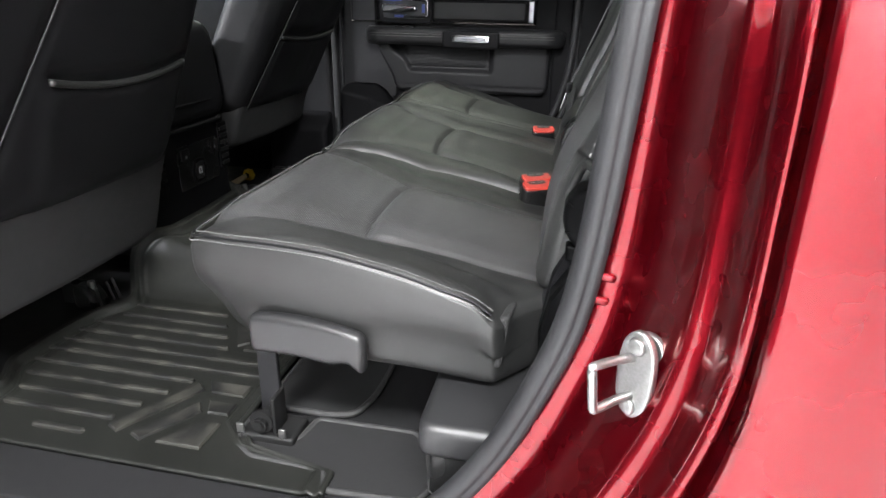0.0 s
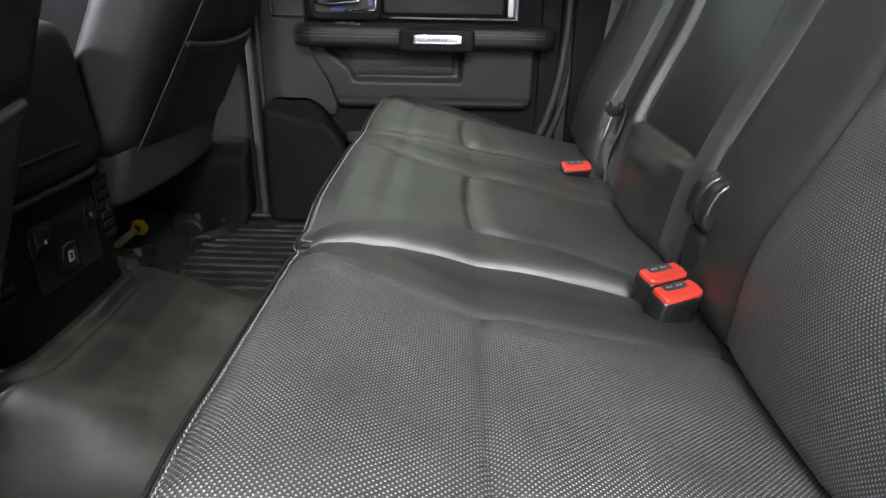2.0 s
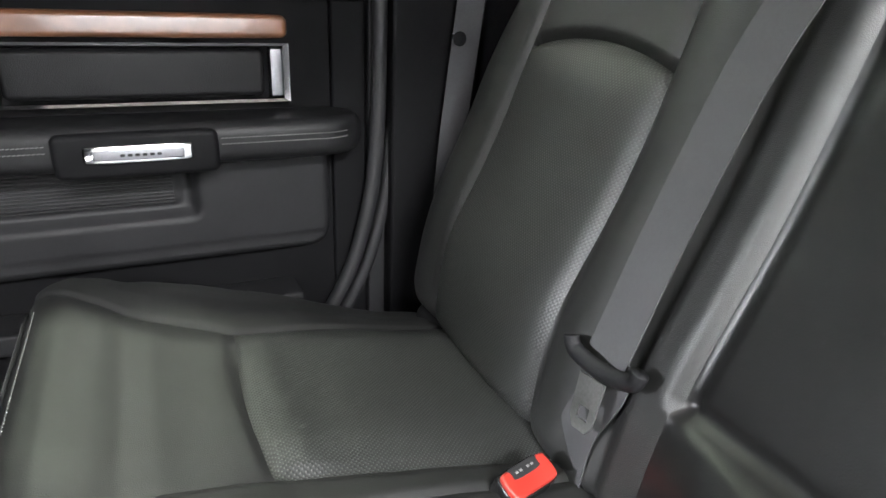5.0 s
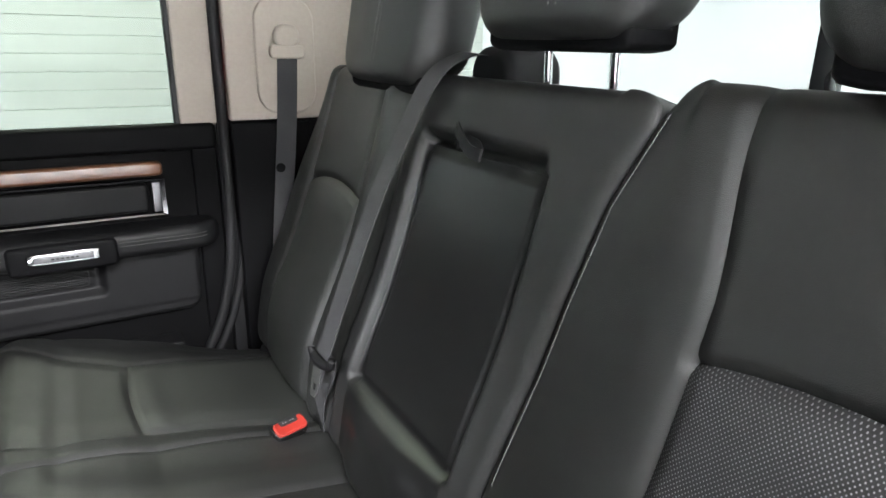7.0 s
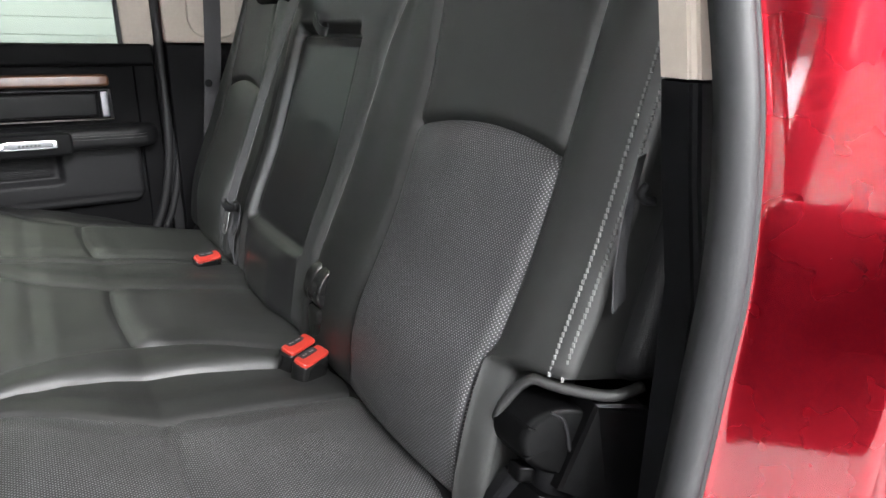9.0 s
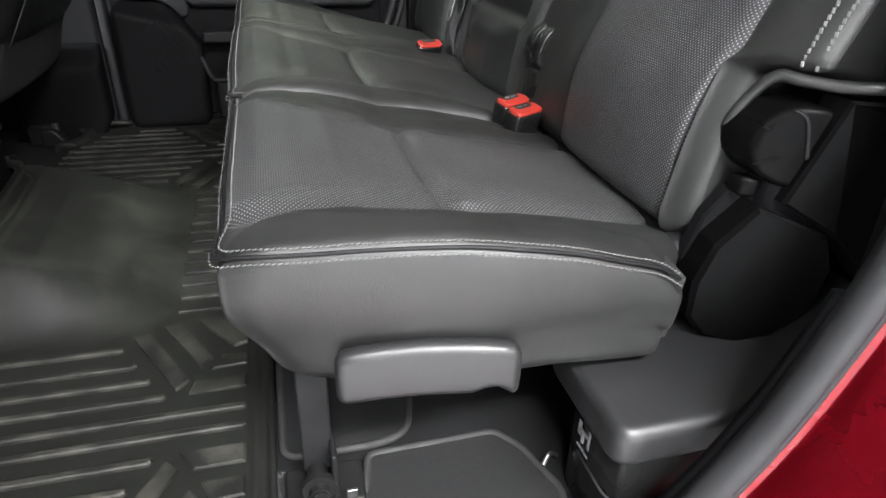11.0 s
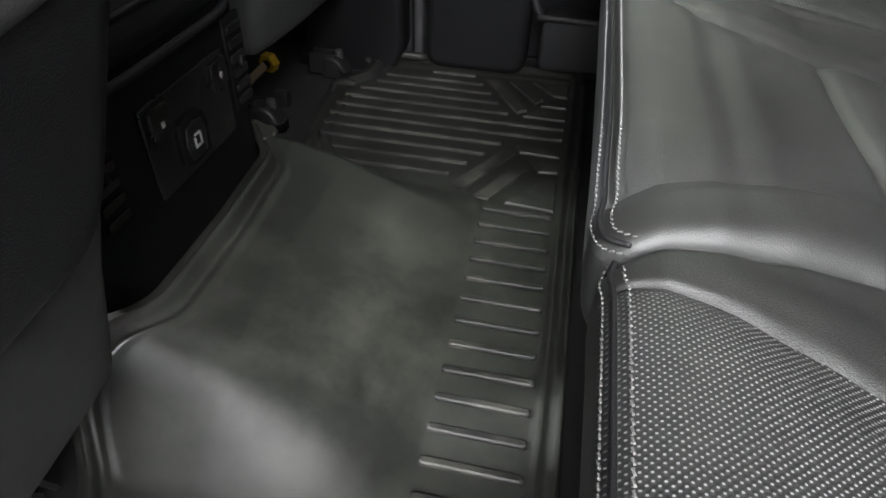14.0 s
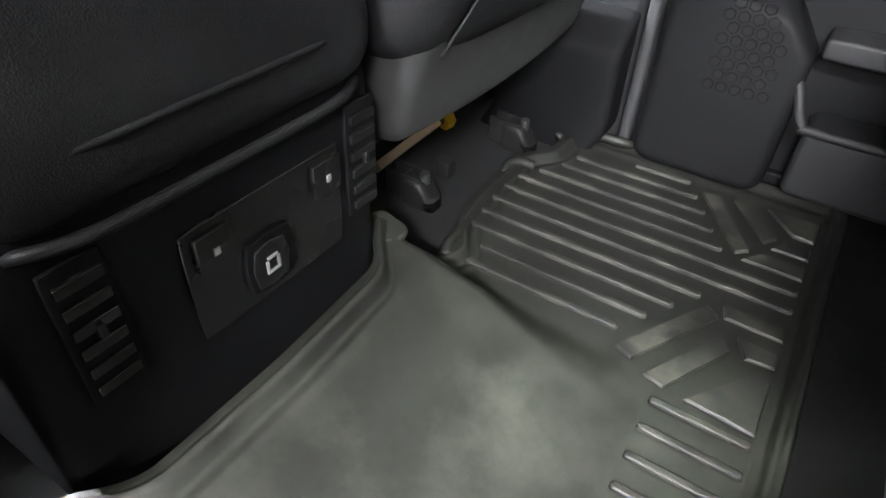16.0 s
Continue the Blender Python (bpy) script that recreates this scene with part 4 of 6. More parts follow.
FACING = Matrix(((1, 0, 0, 0), (0, 0, -1, 0), (0, 1, 0, 0), (0, 0, 0, 1)))
part("door_seal", along(edge_path, [(a, 0.502 - b) for a, b in prof], True), SEAL, doorway, "black rubber door seal")
jamb = [(0.004, 0.515), (0.008, 0.507), (0.014, 0.503), (0.026, 0.501), (0.035, 0.498), (0.039, 0.492), (0.043, 0.482), (0.052, 0.455), (0.066, 0.420), (0.070, 0.408), (0.073, 0.402), (0.078, 0.398), (0.084, 0.396), (0.088, 0.391), (0.091, 0.372), (0.093, 0.363), (0.097, 0.357), (0.101, 0.353), (0.104, 0.354), (0.107, 0.376), (0.113, 0.377), (0.111, 0.340), (0.099, 0.322), (0.096, 0.315), (0.097, 0.309), (0.103, 0.306), (0.14, 0.303), (0.3, 0.297), (0.68, 0.292)]


def painted(path, profile):
    """The painted frame: its flanges draw together towards the top of the doorway."""
    me = along(path, profile)
    k = len(profile)
    for i, p in enumerate(path):
        s = float(np.interp(p.z, [0.42, 0.68], [1.0, 0.78]))
        for j, (a, y) in enumerate(profile):
            if a < 0.2:
                q = me.vertices[i * k + j]
                q.co.x = p.x + (q.co.x - p.x) * s
                q.co.z = p.z + (q.co.z - p.z) * s
    return me


part("painted_frame", painted(edge_path, jamb), RED, doorway)
for z0, x0 in ((0.412, 0.100), (0.388, 0.096)):
    v, f = pad(-0.014, 0.014, -0.004, 0.004, 0, 0.006, R=0.0038, r=0.003, step=0.004)
    part("pressed_bead", turned(mesh_of(v, f), Matrix.Translation((x0, 0.503, z0)) @ Matrix.Rotation(radians(12), 4, "Y") @ FACING), RED, doorway)

# striker
striker = thing("door_striker", "zinc plated door striker loop bolted to the red frame", "striker")
SX, SY, SZ = 0.1331, 0.4245, 0.3589
plate_n = Vector((-0.72, -0.69, -0.05)).normalized()
plate_u = plate_n.cross(Vector((0.10, 0, 1))).normalized()
plate_v = plate_u.cross(plate_n)
PLATE = Matrix.Translation((SX, SY, SZ)) @ Matrix((plate_u, plate_v, plate_n)).transposed().to_4x4()


def on_plate(x0, x1, y0, y1, z0, z1, R, r):
    v, f = pad(x0, x1, y0, y1, z0, z1, R=R, r=r, step=0.006)
    return turned(mesh_of(v, f), PLATE)


v, f = pad(-0.019, 0.019, -0.043, 0.043, -0.003, 0.004, R=0.0185, r=0.0025, step=0.005)
v[:, 0] *= 1 - 0.35 * (abs(v[:, 1]) / 0.043) ** 2
plate = part("plate", turned(mesh_of(v, f), PLATE), STEEL, striker)
part("back_plate", on_plate(-0.015, 0.015, -0.036, 0.036, -0.016, -0.009, 0.014, 0.002), STEEL, striker)
lp = [(0.004, 0.016, 0.002), (0.006, 0.018, 0.016), (0.008, 0.020, 0.040), (0.008, 0.018, 0.0445), (0.006, 0.008, 0.045), (0.004, -0.010, 0.044), (0.003, -0.019, 0.043), (0.003, -0.021, 0.039), (0.002, -0.020, 0.016), (0.0, -0.020, 0.002)]
part("loop", sweep([PLATE @ Vector(q) for q in smooth_path(lp, 5)], ring_profile(0.0040), (0.1, 0.2, 1), True), STEEL, striker)
for dv in (-0.030, 0.030):
    part("bolt", on_plate(-0.008, 0.008, dv - 0.008, dv + 0.008, 0.003, 0.008, 0.0075, 0.002), STEEL, plate)
for dv in (-0.014, 0.014):
    a_, b_ = PLATE @ Vector((0, dv, -0.030)), PLATE @ Vector((0, dv, -0.002))
    part("stud", rod(a_, b_, 0.005), STEEL, striker)

# ---- far door ----
door = thing("door_1", "closed far door with black panel, chrome trim and padded armrest", "car door", kind="structure")


def on_door(x0, x1, z0, z1, y_front, depth, R=0.02, r=0.006, step=0.02, shape=None):
    """A rounded plate on the door: its face at y_front, reaching back by depth."""
    v, f = pad(x0, x1, z0, z1, 0, depth, R=R, r=r, step=step, rb=0.001)
    if shape:
        v = shape(v)
    me = mesh_of(v, f)
    me.transform(Matrix(((1, 0, 0, 0), (0, 0, -1, y_front + depth), (0, 1, 0, 0), (0, 0, 0, 1))))
    return me


part("door_panel", on_door(-0.78, 0.022, 0.0, 0.7510, 2.216, 0.03, R=0.05, r=0.01), PLASTIC, door)


def fore_shape(v):
    v[:, 0] += (0.075 * step_fn(0.55, 0.33, v[:, 1])) * step_fn(-0.74, -0.67, v[:, 0])
    return v


part("fore_panel", on_door(-0.79, -0.66, 0.30, 0.745, 2.200, 0.03, R=0.02, r=0.008, step=0.015, shape=fore_shape), PLASTIC_GREY, door)


def lower_shape(v):
    x, z = v[:, 0].copy(), v[:, 1].copy()
    face = v[:, 2] > 0.02
    v[:, 0] += 0.06 * step_fn(0.50, 0.35, z) * step_fn(-0.45, -0.655, x)
    left = -0.565 - 0.05 * step_fn(0.42, 0.49, z)
    sunk = step_fn(left, left + 0.02, x) * step_fn(-0.238, -0.250, x) * step_fn(0.398, 0.412, z)
    v[:, 2] -= np.where(face, (0.020 + 0.012 * step_fn(0.40, 0.50, z)) * sunk, 0)
    inner = step_fn(-0.560, -0.550, x) * step_fn(-0.262, -0.268, x) * step_fn(0.418, 0.424, z) * step_fn(0.492, 0.484, z)
    v[:, 2] += np.where(face, 0.006 * inner, 0)
    v[:, 2] -= np.where(face, 0.003 * bump_fn(z - 0.352, 0.003), 0)
    return v


part("lower_panel", on_door(-0.655, -0.045, 0.330, 0.52, 2.186, 0.045, R=0.035, r=0.014, step=0.0065, shape=lower_shape), PLASTIC_GREY, door)
for k in range(15):
    zr = 0.4205 + k * 0.0046
    part("bin_rib", on_door(-0.545, -0.272, zr, zr + 0.0026, 2.1985 + 0.012 * float(step_fn(0.40, 0.50, zr)), 0.004, R=0.001, r=0.0008, step=0.1), PLASTIC_GREY, door)
part("edge_panel", on_door(-0.035, 0.020, 0.0860, 0.7480, 2.206, 0.02, R=0.01, r=0.006), PLASTIC, door)
part("window_sill", on_door(-0.80, 0.02, 0.7010, 0.7580, 2.19, 0.03, R=0.012, r=0.010), PLASTIC, door)
part("wood_trim", on_door(-0.75, -0.098, 0.6480, 0.6800, 2.196, 0.02, R=0.012, r=0.008), WOOD, door, "brown wood-grain strip")


def frame_ring(x0, x1, z0, z1, w, we, y, d):
    bm = bmesh.new()
    outer = [(x0, z0), (x1, z0), (x1, z1), (x0, z1)]
    inner = [(x0 + 0.002, z0 + w), (x1 - we, z0 + w), (x1 - we, z1 - w), (x0 + 0.002, z1 - w)]
    rows = [[bm.verts.new((px, y + d, pz)) for px, pz in outer], [bm.verts.new((px, y, pz)) for px, pz in [(a * 0.97 + c * 0.03, b * 0.9 + e2 * 0.1) for (a, b), (c, e2) in zip(outer, inner)]], [bm.verts.new((px, y + 0.002, pz)) for px, pz in inner], [bm.verts.new((px, y + d, pz)) for px, pz in inner]]
    for r0, r1 in zip(rows, rows[1:]):
        for i in range(4):
            bm.faces.new((r0[i], r0[(i + 1) % 4], r1[(i + 1) % 4], r1[i]))
    return bm


part("chrome_bezel", frame_ring(-0.75, -0.098, 0.561, 0.643, 0.0045, 0.009, 2.196, 0.016), CHROME, door, "chrome frame")
BADGE = material("brushed grey badge", (0.16, 0.16, 0.17), 0.35, metal=1.0, var=0.1)
# dark shading on the chrome band's end, drawn as a greyer metal plate
part("bezel_shading", on_door(-0.126, -0.107, 0.5680, 0.6360, 2.1975, 0.010, R=0.004, r=0.003), BADGE, door, "grey metal end piece")
part("padded_insert", on_door(-0.455, -0.132, 0.5700, 0.6340, 2.199, 0.015, R=0.012, r=0.008), LEATHER_DARK, door)
part("handle_cup", on_door(-0.645, -0.455, 0.5560, 0.6610, 2.194, 0.02, R=0.02, r=0.006), PLASTIC, door)
# the cup's inner shade is a flat black plate, not a recess
part("cup_shade", on_door(-0.632, -0.473, 0.5740, 0.6430, 2.1915, 0.003, R=0.012, r=0.001), SEAL, door, "black hollow behind the handle")
# bluish glints in the cup, laid on as small coloured plates
for x0, x1, z0, z1 in ((-0.628, -0.560, 0.630, 0.640), (-0.590, -0.545, 0.577, 0.586), (-0.492, -0.480, 0.592, 0.622)):
    part("cup_glint", on_door(x0, x1, z0, z1, 2.1905, 0.002, R=0.004, r=0.0005), BLUE, door, "blue protective film")
handle_ring = [(-0.555, 0.581), (-0.555, 0.581), (-0.475, 0.581), (-0.470, 0.586), (-0.470, 0.628), (-0.475, 0.633), (-0.535, 0.633)]
part("handle_rim", sweep([Vector((x, 2.187, z)) for x, z in handle_ring[1:]], ring_profile(0.0035, 8), (0, 1, 0.01), True), CHROME, door, "chrome rim")
hv, hf = pad(-0.632, -0.505, 0.592, 0.622, 0, 0.016, R=0.012, r=0.007, step=0.008)
hv[:, 1] = 0.607 + (hv[:, 1] - 0.607) * (0.65 + 0.35 * step_fn(-0.52, -0.58, hv[:, 0]))
part("handle", turned(mesh_of(hv, hf), Matrix(((1, 0, 0, 0), (0, 0, -1, 2.186), (0, 1, 0, 0), (0, 0, 0, 1)))), CHROME, door, "chrome pull handle")


def arm_shape(v):
    x, z = v[:, 0].copy(), v[:, 1].copy()
    t = np.clip((abs(x + 0.345) - 0.28) / 0.07, 0, 1)
    v[:, 2] -= 0.045 * t ** 2
    return v


part("armrest", on_door(-0.695, 0.005, 0.4910, 0.5480, 2.128, 0.09, R=0.026, r=0.018, step=0.012, shape=arm_shape), LEATHER_DARK, door, "padded stitched armrest")
part("armrest_cap", on_door(-0.405, -0.21, 0.4840, 0.5420, 2.121, 0.06, R=0.012, r=0.008), PLASTIC, door)
part("badge_rim", on_door(-0.372, -0.242, 0.5040, 0.5280, 2.1175, 0.006, R=0.008, r=0.003), CHROME, door, "chrome badge")
part("badge_plate", on_door(-0.360, -0.254, 0.5095, 0.5225, 2.1155, 0.004, R=0.004, r=0.001), BADGE, door, "brushed badge plate")
for i in range(6):
    x = -0.329 + i * 0.0085
    part("badge_mark", on_door(x, x + 0.0055, 0.5140, 0.5175, 2.1150, 0.001, R=0.0008, r=0.0003), STEEL_DARK, door)
for zz in (0.520, 0.528):
    for a, b in ((-0.66, -0.41), (-0.205, -0.03)):
        pts = [Vector((x, 2.1275 + 0.045 * float(np.clip((abs(x + 0.345) - 0.28) / 0.07, 0, 1)) ** 2, zz)) for x in np.linspace(a, b, 40)]
        part("stitching", stitches(pts, [(0, -1, 0)] * 40), THREAD, door)
part("window_switch", on_door(-0.575, -0.505, 0.5475, 0.5520, 2.14, 0.03, R=0.004, r=0.001), GLOSS_BLACK, door)
part("switch_rim", on_door(-0.560, -0.520, 0.5500, 0.5528, 2.145, 0.004, R=0.001, r=0.0005), CHROME, door)
# speaker pod and lower pocket
pv, pf = pad(-0.785, -0.560, 0.0, 0.35, 0, 0.09, R=0.035, r=0.02, step=0.008)
pv[:, 0] -= 0.08 * np.clip((pv[:, 1] - 0.235) / 0.115, 0, 1) * step_fn(-0.72, -0.57, pv[:, 0])
pv[:, 2] -= np.where(pv[:, 2] > 0.05, 0.045 * step_fn(0.30, 0.35, pv[:, 1] + 0.25 * (pv[:, 0] + 0.70)), 0)
part("speaker_pod", turned(mesh_of(pv, pf), Matrix(((1, 0, 0, 0), (0, 0, -1, 2.222), (0, 1, 0, 0), (0, 0, 0, 1)))), PLASTIC, door)
for r_ in range(8):
    for c_ in range(5):
        x, z = -0.69 + c_ * 0.021 + (r_ % 2) * 0.0105, 0.17 + r_ * 0.0182
        if x > -0.60 - max(0, z - 0.24) * 0.6:
            continue
        bm = bmesh.new()
        a1 = [bm.verts.new((x + 0.0098 * math.sin(k * math.pi / 3), 2.1322, z + 0.0098 * math.cos(k * math.pi / 3))) for k in range(6)]
        a2 = [bm.verts.new((x + 0.0080 * math.sin(k * math.pi / 3), 2.1308, z + 0.0080 * math.cos(k * math.pi / 3))) for k in range(6)]
        for k in range(6):
            bm.faces.new((a1[k], a1[(k + 1) % 6], a2[(k + 1) % 6], a2[k]))
        part("grille_cell", bm, PLASTIC, door)
part("lower_pocket", on_door(-0.535, -0.10, 0.02, 0.140, 2.135, 0.08, R=0.02, r=0.012), PLASTIC_GREY, door)
part("pocket_rim", sweep(smooth_path([(-0.575, 2.15, 0.215), (-0.560, 2.14, 0.185), (-0.540, 2.132, 0.145), (-0.50, 2.130, 0.138), (-0.10, 2.130, 0.138)], 5), ring_profile(0.008, 8), (0, 1, 0.01), True), PLASTIC_GREY, door, "rounded pocket rim")
part("pocket_shelf", on_door(-0.555, -0.10, 0.238, 0.270, 2.15, 0.07, R=0.01, r=0.006), PLASTIC_GREY, door)
# window of the far door
part("window_frame", on_door(-0.052, 0.035, 0.752, 1.46, 2.20, 0.03, R=0.01, r=0.005), BEIGE, door, "beige window pillar cover")
part("window_seal", on_door(-0.062, -0.050, 0.752, 1.40, 2.205, 0.02, R=0.004, r=0.003), SEAL, door)
fp = part("pane", block(-0.80, -0.05, 2.222, 2.226, 0.752, 1.46, 0.001), TINT_FAR, door)
fp.visible_shadow = False
seal_path = smooth_path([(0.034, 2.185, z) for z in (1.46, 1.0, 0.75, 0.62)] + [(0.030, 2.185, 0.50), (0.018, 2.185, 0.40), (-0.012, 2.185, 0.29), (-0.06, 2.185, 0.20), (-0.13, 2.185, 0.11), (-0.22, 2.185, 0.04)], 6)
part("door_seal", sweep(seal_path, ring_profile(0.012, 10), (0, 1, 0.01), True), SEAL, door)
part("door_seal", sweep([p + Vector((0.026, 0.004, -0.008)) for p in seal_path], ring_profile(0.010, 10), (0, 1, 0.01), True), SEAL, door)

body_far = thing("body_side_far", "red painted body behind the far door's edge", "body panel", kind="structure")
part("painted_post", block(0.050, 0.47, 2.236, 2.262, -0.05, 1.50, 0.004), RED, body_far)
part("inner_post", block(0.040, 0.052, 2.19, 2.235, 0.76, 1.48, 0.003), RED, body_far)
part("inner_post", block(0.022, 0.052, 2.20, 2.235, -0.05, 0.759, 0.003), SEAL, body_far)

# near rear door, swung open on its hinges at the middle pillar
open_door = thing("open_door", "open near rear door with black inner panel and red shell", "car door")
SWING = Matrix.Translation((-1.02, 0.45, 0)) @ Matrix.Rotation(radians(-72), 4, "Z")
SILL_UP = Matrix(((1, 0, 0, 0), (0, 0, 1, 0), (0, 1, 0, 0), (0, 0, 0, 1)))


def on_open_door(x0, x1, z0, z1, y0, y1, R=0.03, r=0.01):
    v, f = pad(x0, x1, z0, z1, y0, y1, R=R, r=r, step=0.04)
    return turned(mesh_of(v, f[:, ::-1]), SWING @ SILL_UP)


part("outer_skin", on_open_door(0.02, 0.98, -0.10, 0.76, -0.10, -0.02, 0.05, 0.02), RED, open_door, "cherry red outer skin")
part("inner_panel", on_open_door(0.06, 0.94, -0.06, 0.75, -0.02, 0.03, 0.05, 0.012), PLASTIC, open_door)
part("armrest", on_open_door(0.20, 0.86, 0.485, 0.545, 0.03, 0.10, 0.025, 0.018), LEATHER_DARK, open_door)
part("pocket", on_open_door(0.30, 0.86, 0.02, 0.16, 0.03, 0.08, 0.02, 0.012), PLASTIC_GREY, open_door)
for x0, x1, z0, z1 in ((0.02, 0.09, 0.76, 1.42), (0.88, 0.96, 0.76, 1.42), (0.02, 0.96, 1.36, 1.44)):
    part("window_frame", on_open_door(x0, x1, z0, z1, -0.07, 0.0, 0.01, 0.006), RED, open_door)
open_pane = part("pane", on_open_door(0.08, 0.89, 0.75, 1.37, -0.040, -0.036, 0.01, 0.001), TINT, open_door)
open_pane.visible_shadow = False

# far middle pillar
bpil = thing("pillar_trim_middle", "black plastic middle pillar trim between the far doors", "pillar trim", kind="structure")
part("upper_trim", block(-1.00, -0.825, 2.165, 2.26, -0.03, 1.48, 0.02), PLASTIC_GREY, bpil)
bv, bf = pad(-1.06, -0.83, -0.03, 0.262, 0, 0.13, R=0.02, r=0.018, step=0.012)
bv[:, 2] -= np.where(bv[:, 2] > 0.06, 0.085 * np.clip((bv[:, 1] - 0.188) / 0.080, 0, 1), 0)
bv[:, 0] -= 0.03 * step_fn(0.05, -0.03, bv[:, 1])
part("lower_box", turned(mesh_of(bv, bf), Matrix(((1, 0, 0, 0), (0, 0, -1, 2.235), (0, 1, 0, 0), (0, 0, 0, 1)))), PLASTIC, bpil)
part("door_seal", block(-0.822, -0.80, 2.17, 2.24, -0.03, 1.48, 0.008), SEAL, bpil)
part("door_seal", block(-0.797, -0.784, 2.185, 2.24, -0.03, 1.48, 0.005), SEAL, bpil)

# ---- front seats and console ----
def front_seat(y0, y1, x_at, z_at, lean, label, low_z, piping, pocket):
    """The back of a front seat: padded bolsters, map pocket and a carpeted lower flap. piping and pocket are heights and reaches across."""
    root = thing("front_seat", label, "car seat", "front seats")
    v, f = pad(0, 0.75, y0, y1, -0.16, 0.0, R=0.07, r=0.05, step=0.012)
    w = v.copy()
    yc, half = (y0 + y1) / 2, (y1 - y0) / 2
    u = (v[:, 1] - yc) / half
    outer = v[:, 2] > -0.08
    u0, u1, sag = pocket
    seam = 0.205 + sag * ((2 * u - u0 - u1) / (u1 - u0)) ** 2
    ya, yb = piping
    line_y = ya + (yb - ya) * v[:, 0] / 0.45
    c = v[:, 2] + np.where(outer, 0.02 * (1 - u ** 2), 0)
    c -= np.where(outer, 0.007 * bump_fn(v[:, 1] - line_y, 0.007), 0)
    within = step_fn(u0 - 0.02, u0 + 0.02, u) * step_fn(u1 + 0.06, u1, u)
    c -= np.where(outer, within * 0.010 * bump_fn(v[:, 0] - seam - 0.010, 0.010), 0)
    c += np.where(outer, within * 0.006 * step_fn(seam + 0.004, seam - 0.006, v[:, 0]) * step_fn(-0.1, 0.2, v[:, 0]), 0)
    w[:, 0] = x_at + lean * v[:, 0] + c
    w[:, 2] = z_at + v[:, 0]
    part("backrest", mesh_of(w, f), LEATHER_DARK, root)
    v, f = pad(low_z, z_at + 0.07, y0 + 0.03, y1 - 0.010, -0.12, -0.0, R=0.03, r=0.02, step=0.03)
    uu = (v[:, 1] - yc) / half
    w = np.stack([x_at + 0.27 * np.minimum(v[:, 0] - z_at, 0) + lean * np.maximum(v[:, 0] - z_at, 0) + v[:, 2] - 0.008 + 0.02 * (1 - uu ** 2), v[:, 1], v[:, 0]], -1)
    part("lower_flap", mesh_of(w, f), FLAP, root, "charcoal carpeted lower flap")
    part("cushion_base", block(x_at - 0.55, x_at - 0.06, y0 + 0.02, y1 - 0.02, low_z - 0.02, low_z + 0.14, 0.03), PLASTIC, root)
    pts = []
    for q in np.linspace(u0, u1, 40):
        vv = 0.205 + sag * ((2 * q - u0 - u1) / (u1 - u0)) ** 2
        pts.append(Vector((x_at + lean * vv + 0.02 * (1 - q * q) + 0.002, yc + q * half, z_at + vv)))
    part("pocket_edge", sweep(pts, ring_profile(0.0055, 8), (0, 0, 1), True), LEATHER, root, "rolled upper edge of the map pocket")
    line = []
    for q in np.linspace(0.02, 0.45, 30):
        yy = ya + (yb - ya) * q / 0.45
        uu = (yy - yc) / half
        line.append(Vector((x_at + lean * q + 0.02 * (1 - uu * uu) - 0.002, yy, z_at + q)))
    part("piping", sweep(line, ring_profile(0.0017, 8), (0, 1, 0), True), LEATHER, root)
    return root


near_front = front_seat(0.545, 1.112, -0.772, 0.302, 0.385, "black leather front seat seen from behind with map pocket", 0.150, (0.604, 0.775), (-0.36, 0.82, 0.018))
far_front = front_seat(1.552, 2.085, -0.875, 0.318, 0.50, "black leather front seat seen from behind beside the far pillar", 0.225, (1.603, 1.690), (-0.66, 0.78, 0.012))

CONSOLE_AT = np.array([0.022, -0.024, -0.018])
console = thing("centre_console", "black plastic rear face of the centre console with vents and outlet", "console")
cv, cf = pad(0.05, 0.385, 1.20, 1.575, -0.5, 0.0, R=0.04, r=0.025, step=0.02)
w = np.stack([-0.92 + cv[:, 2], cv[:, 1], cv[:, 0]], -1) + CONSOLE_AT
part("lower_body", mesh_of(w, cf), PLASTIC, console)
cv, cf = pad(0.355, 0.60, 1.205, 1.57, -0.55, 0.02, R=0.05, r=0.03, step=0.02)
w = np.stack([-0.92 + cv[:, 2] - 0.10 * (cv[:, 0] - 0.35), cv[:, 1], cv[:, 0]], -1) + CONSOLE_AT
part("lid", mesh_of(w, cf), LEATHER_DARK, console)
for zz, rr in ((0.405, 0.0035), (0.352, 0.005)):
    part("lid_seam", sweep([Vector((-0.92 + 0.019 - 0.10 * (zz - 0.35) - (0.022 * max(0, abs(y - 1.3875) / 0.16) ** 6), y, zz)) + Vector(CONSOLE_AT) for y in np.linspace(1.228, 1.547, 30)], ring_profile(rr, 8), (0, 0, 1), True), LEATHER_DARK, console)


def on_console(y0, y1, z0, z1, d=0.004, R=0.006, r=0.0015, x=-0.9195):
    v, f = pad(y0, y1, z0, z1, 0, d, R=R, r=r, step=0.02)
    me = mesh_of(v, f)
    me.transform(Matrix.Translation(CONSOLE_AT) @ Matrix(((0, 0, 1, x), (1, 0, 0, 0), (0, 1, 0, 0), (0, 0, 0, 1))))
    return me


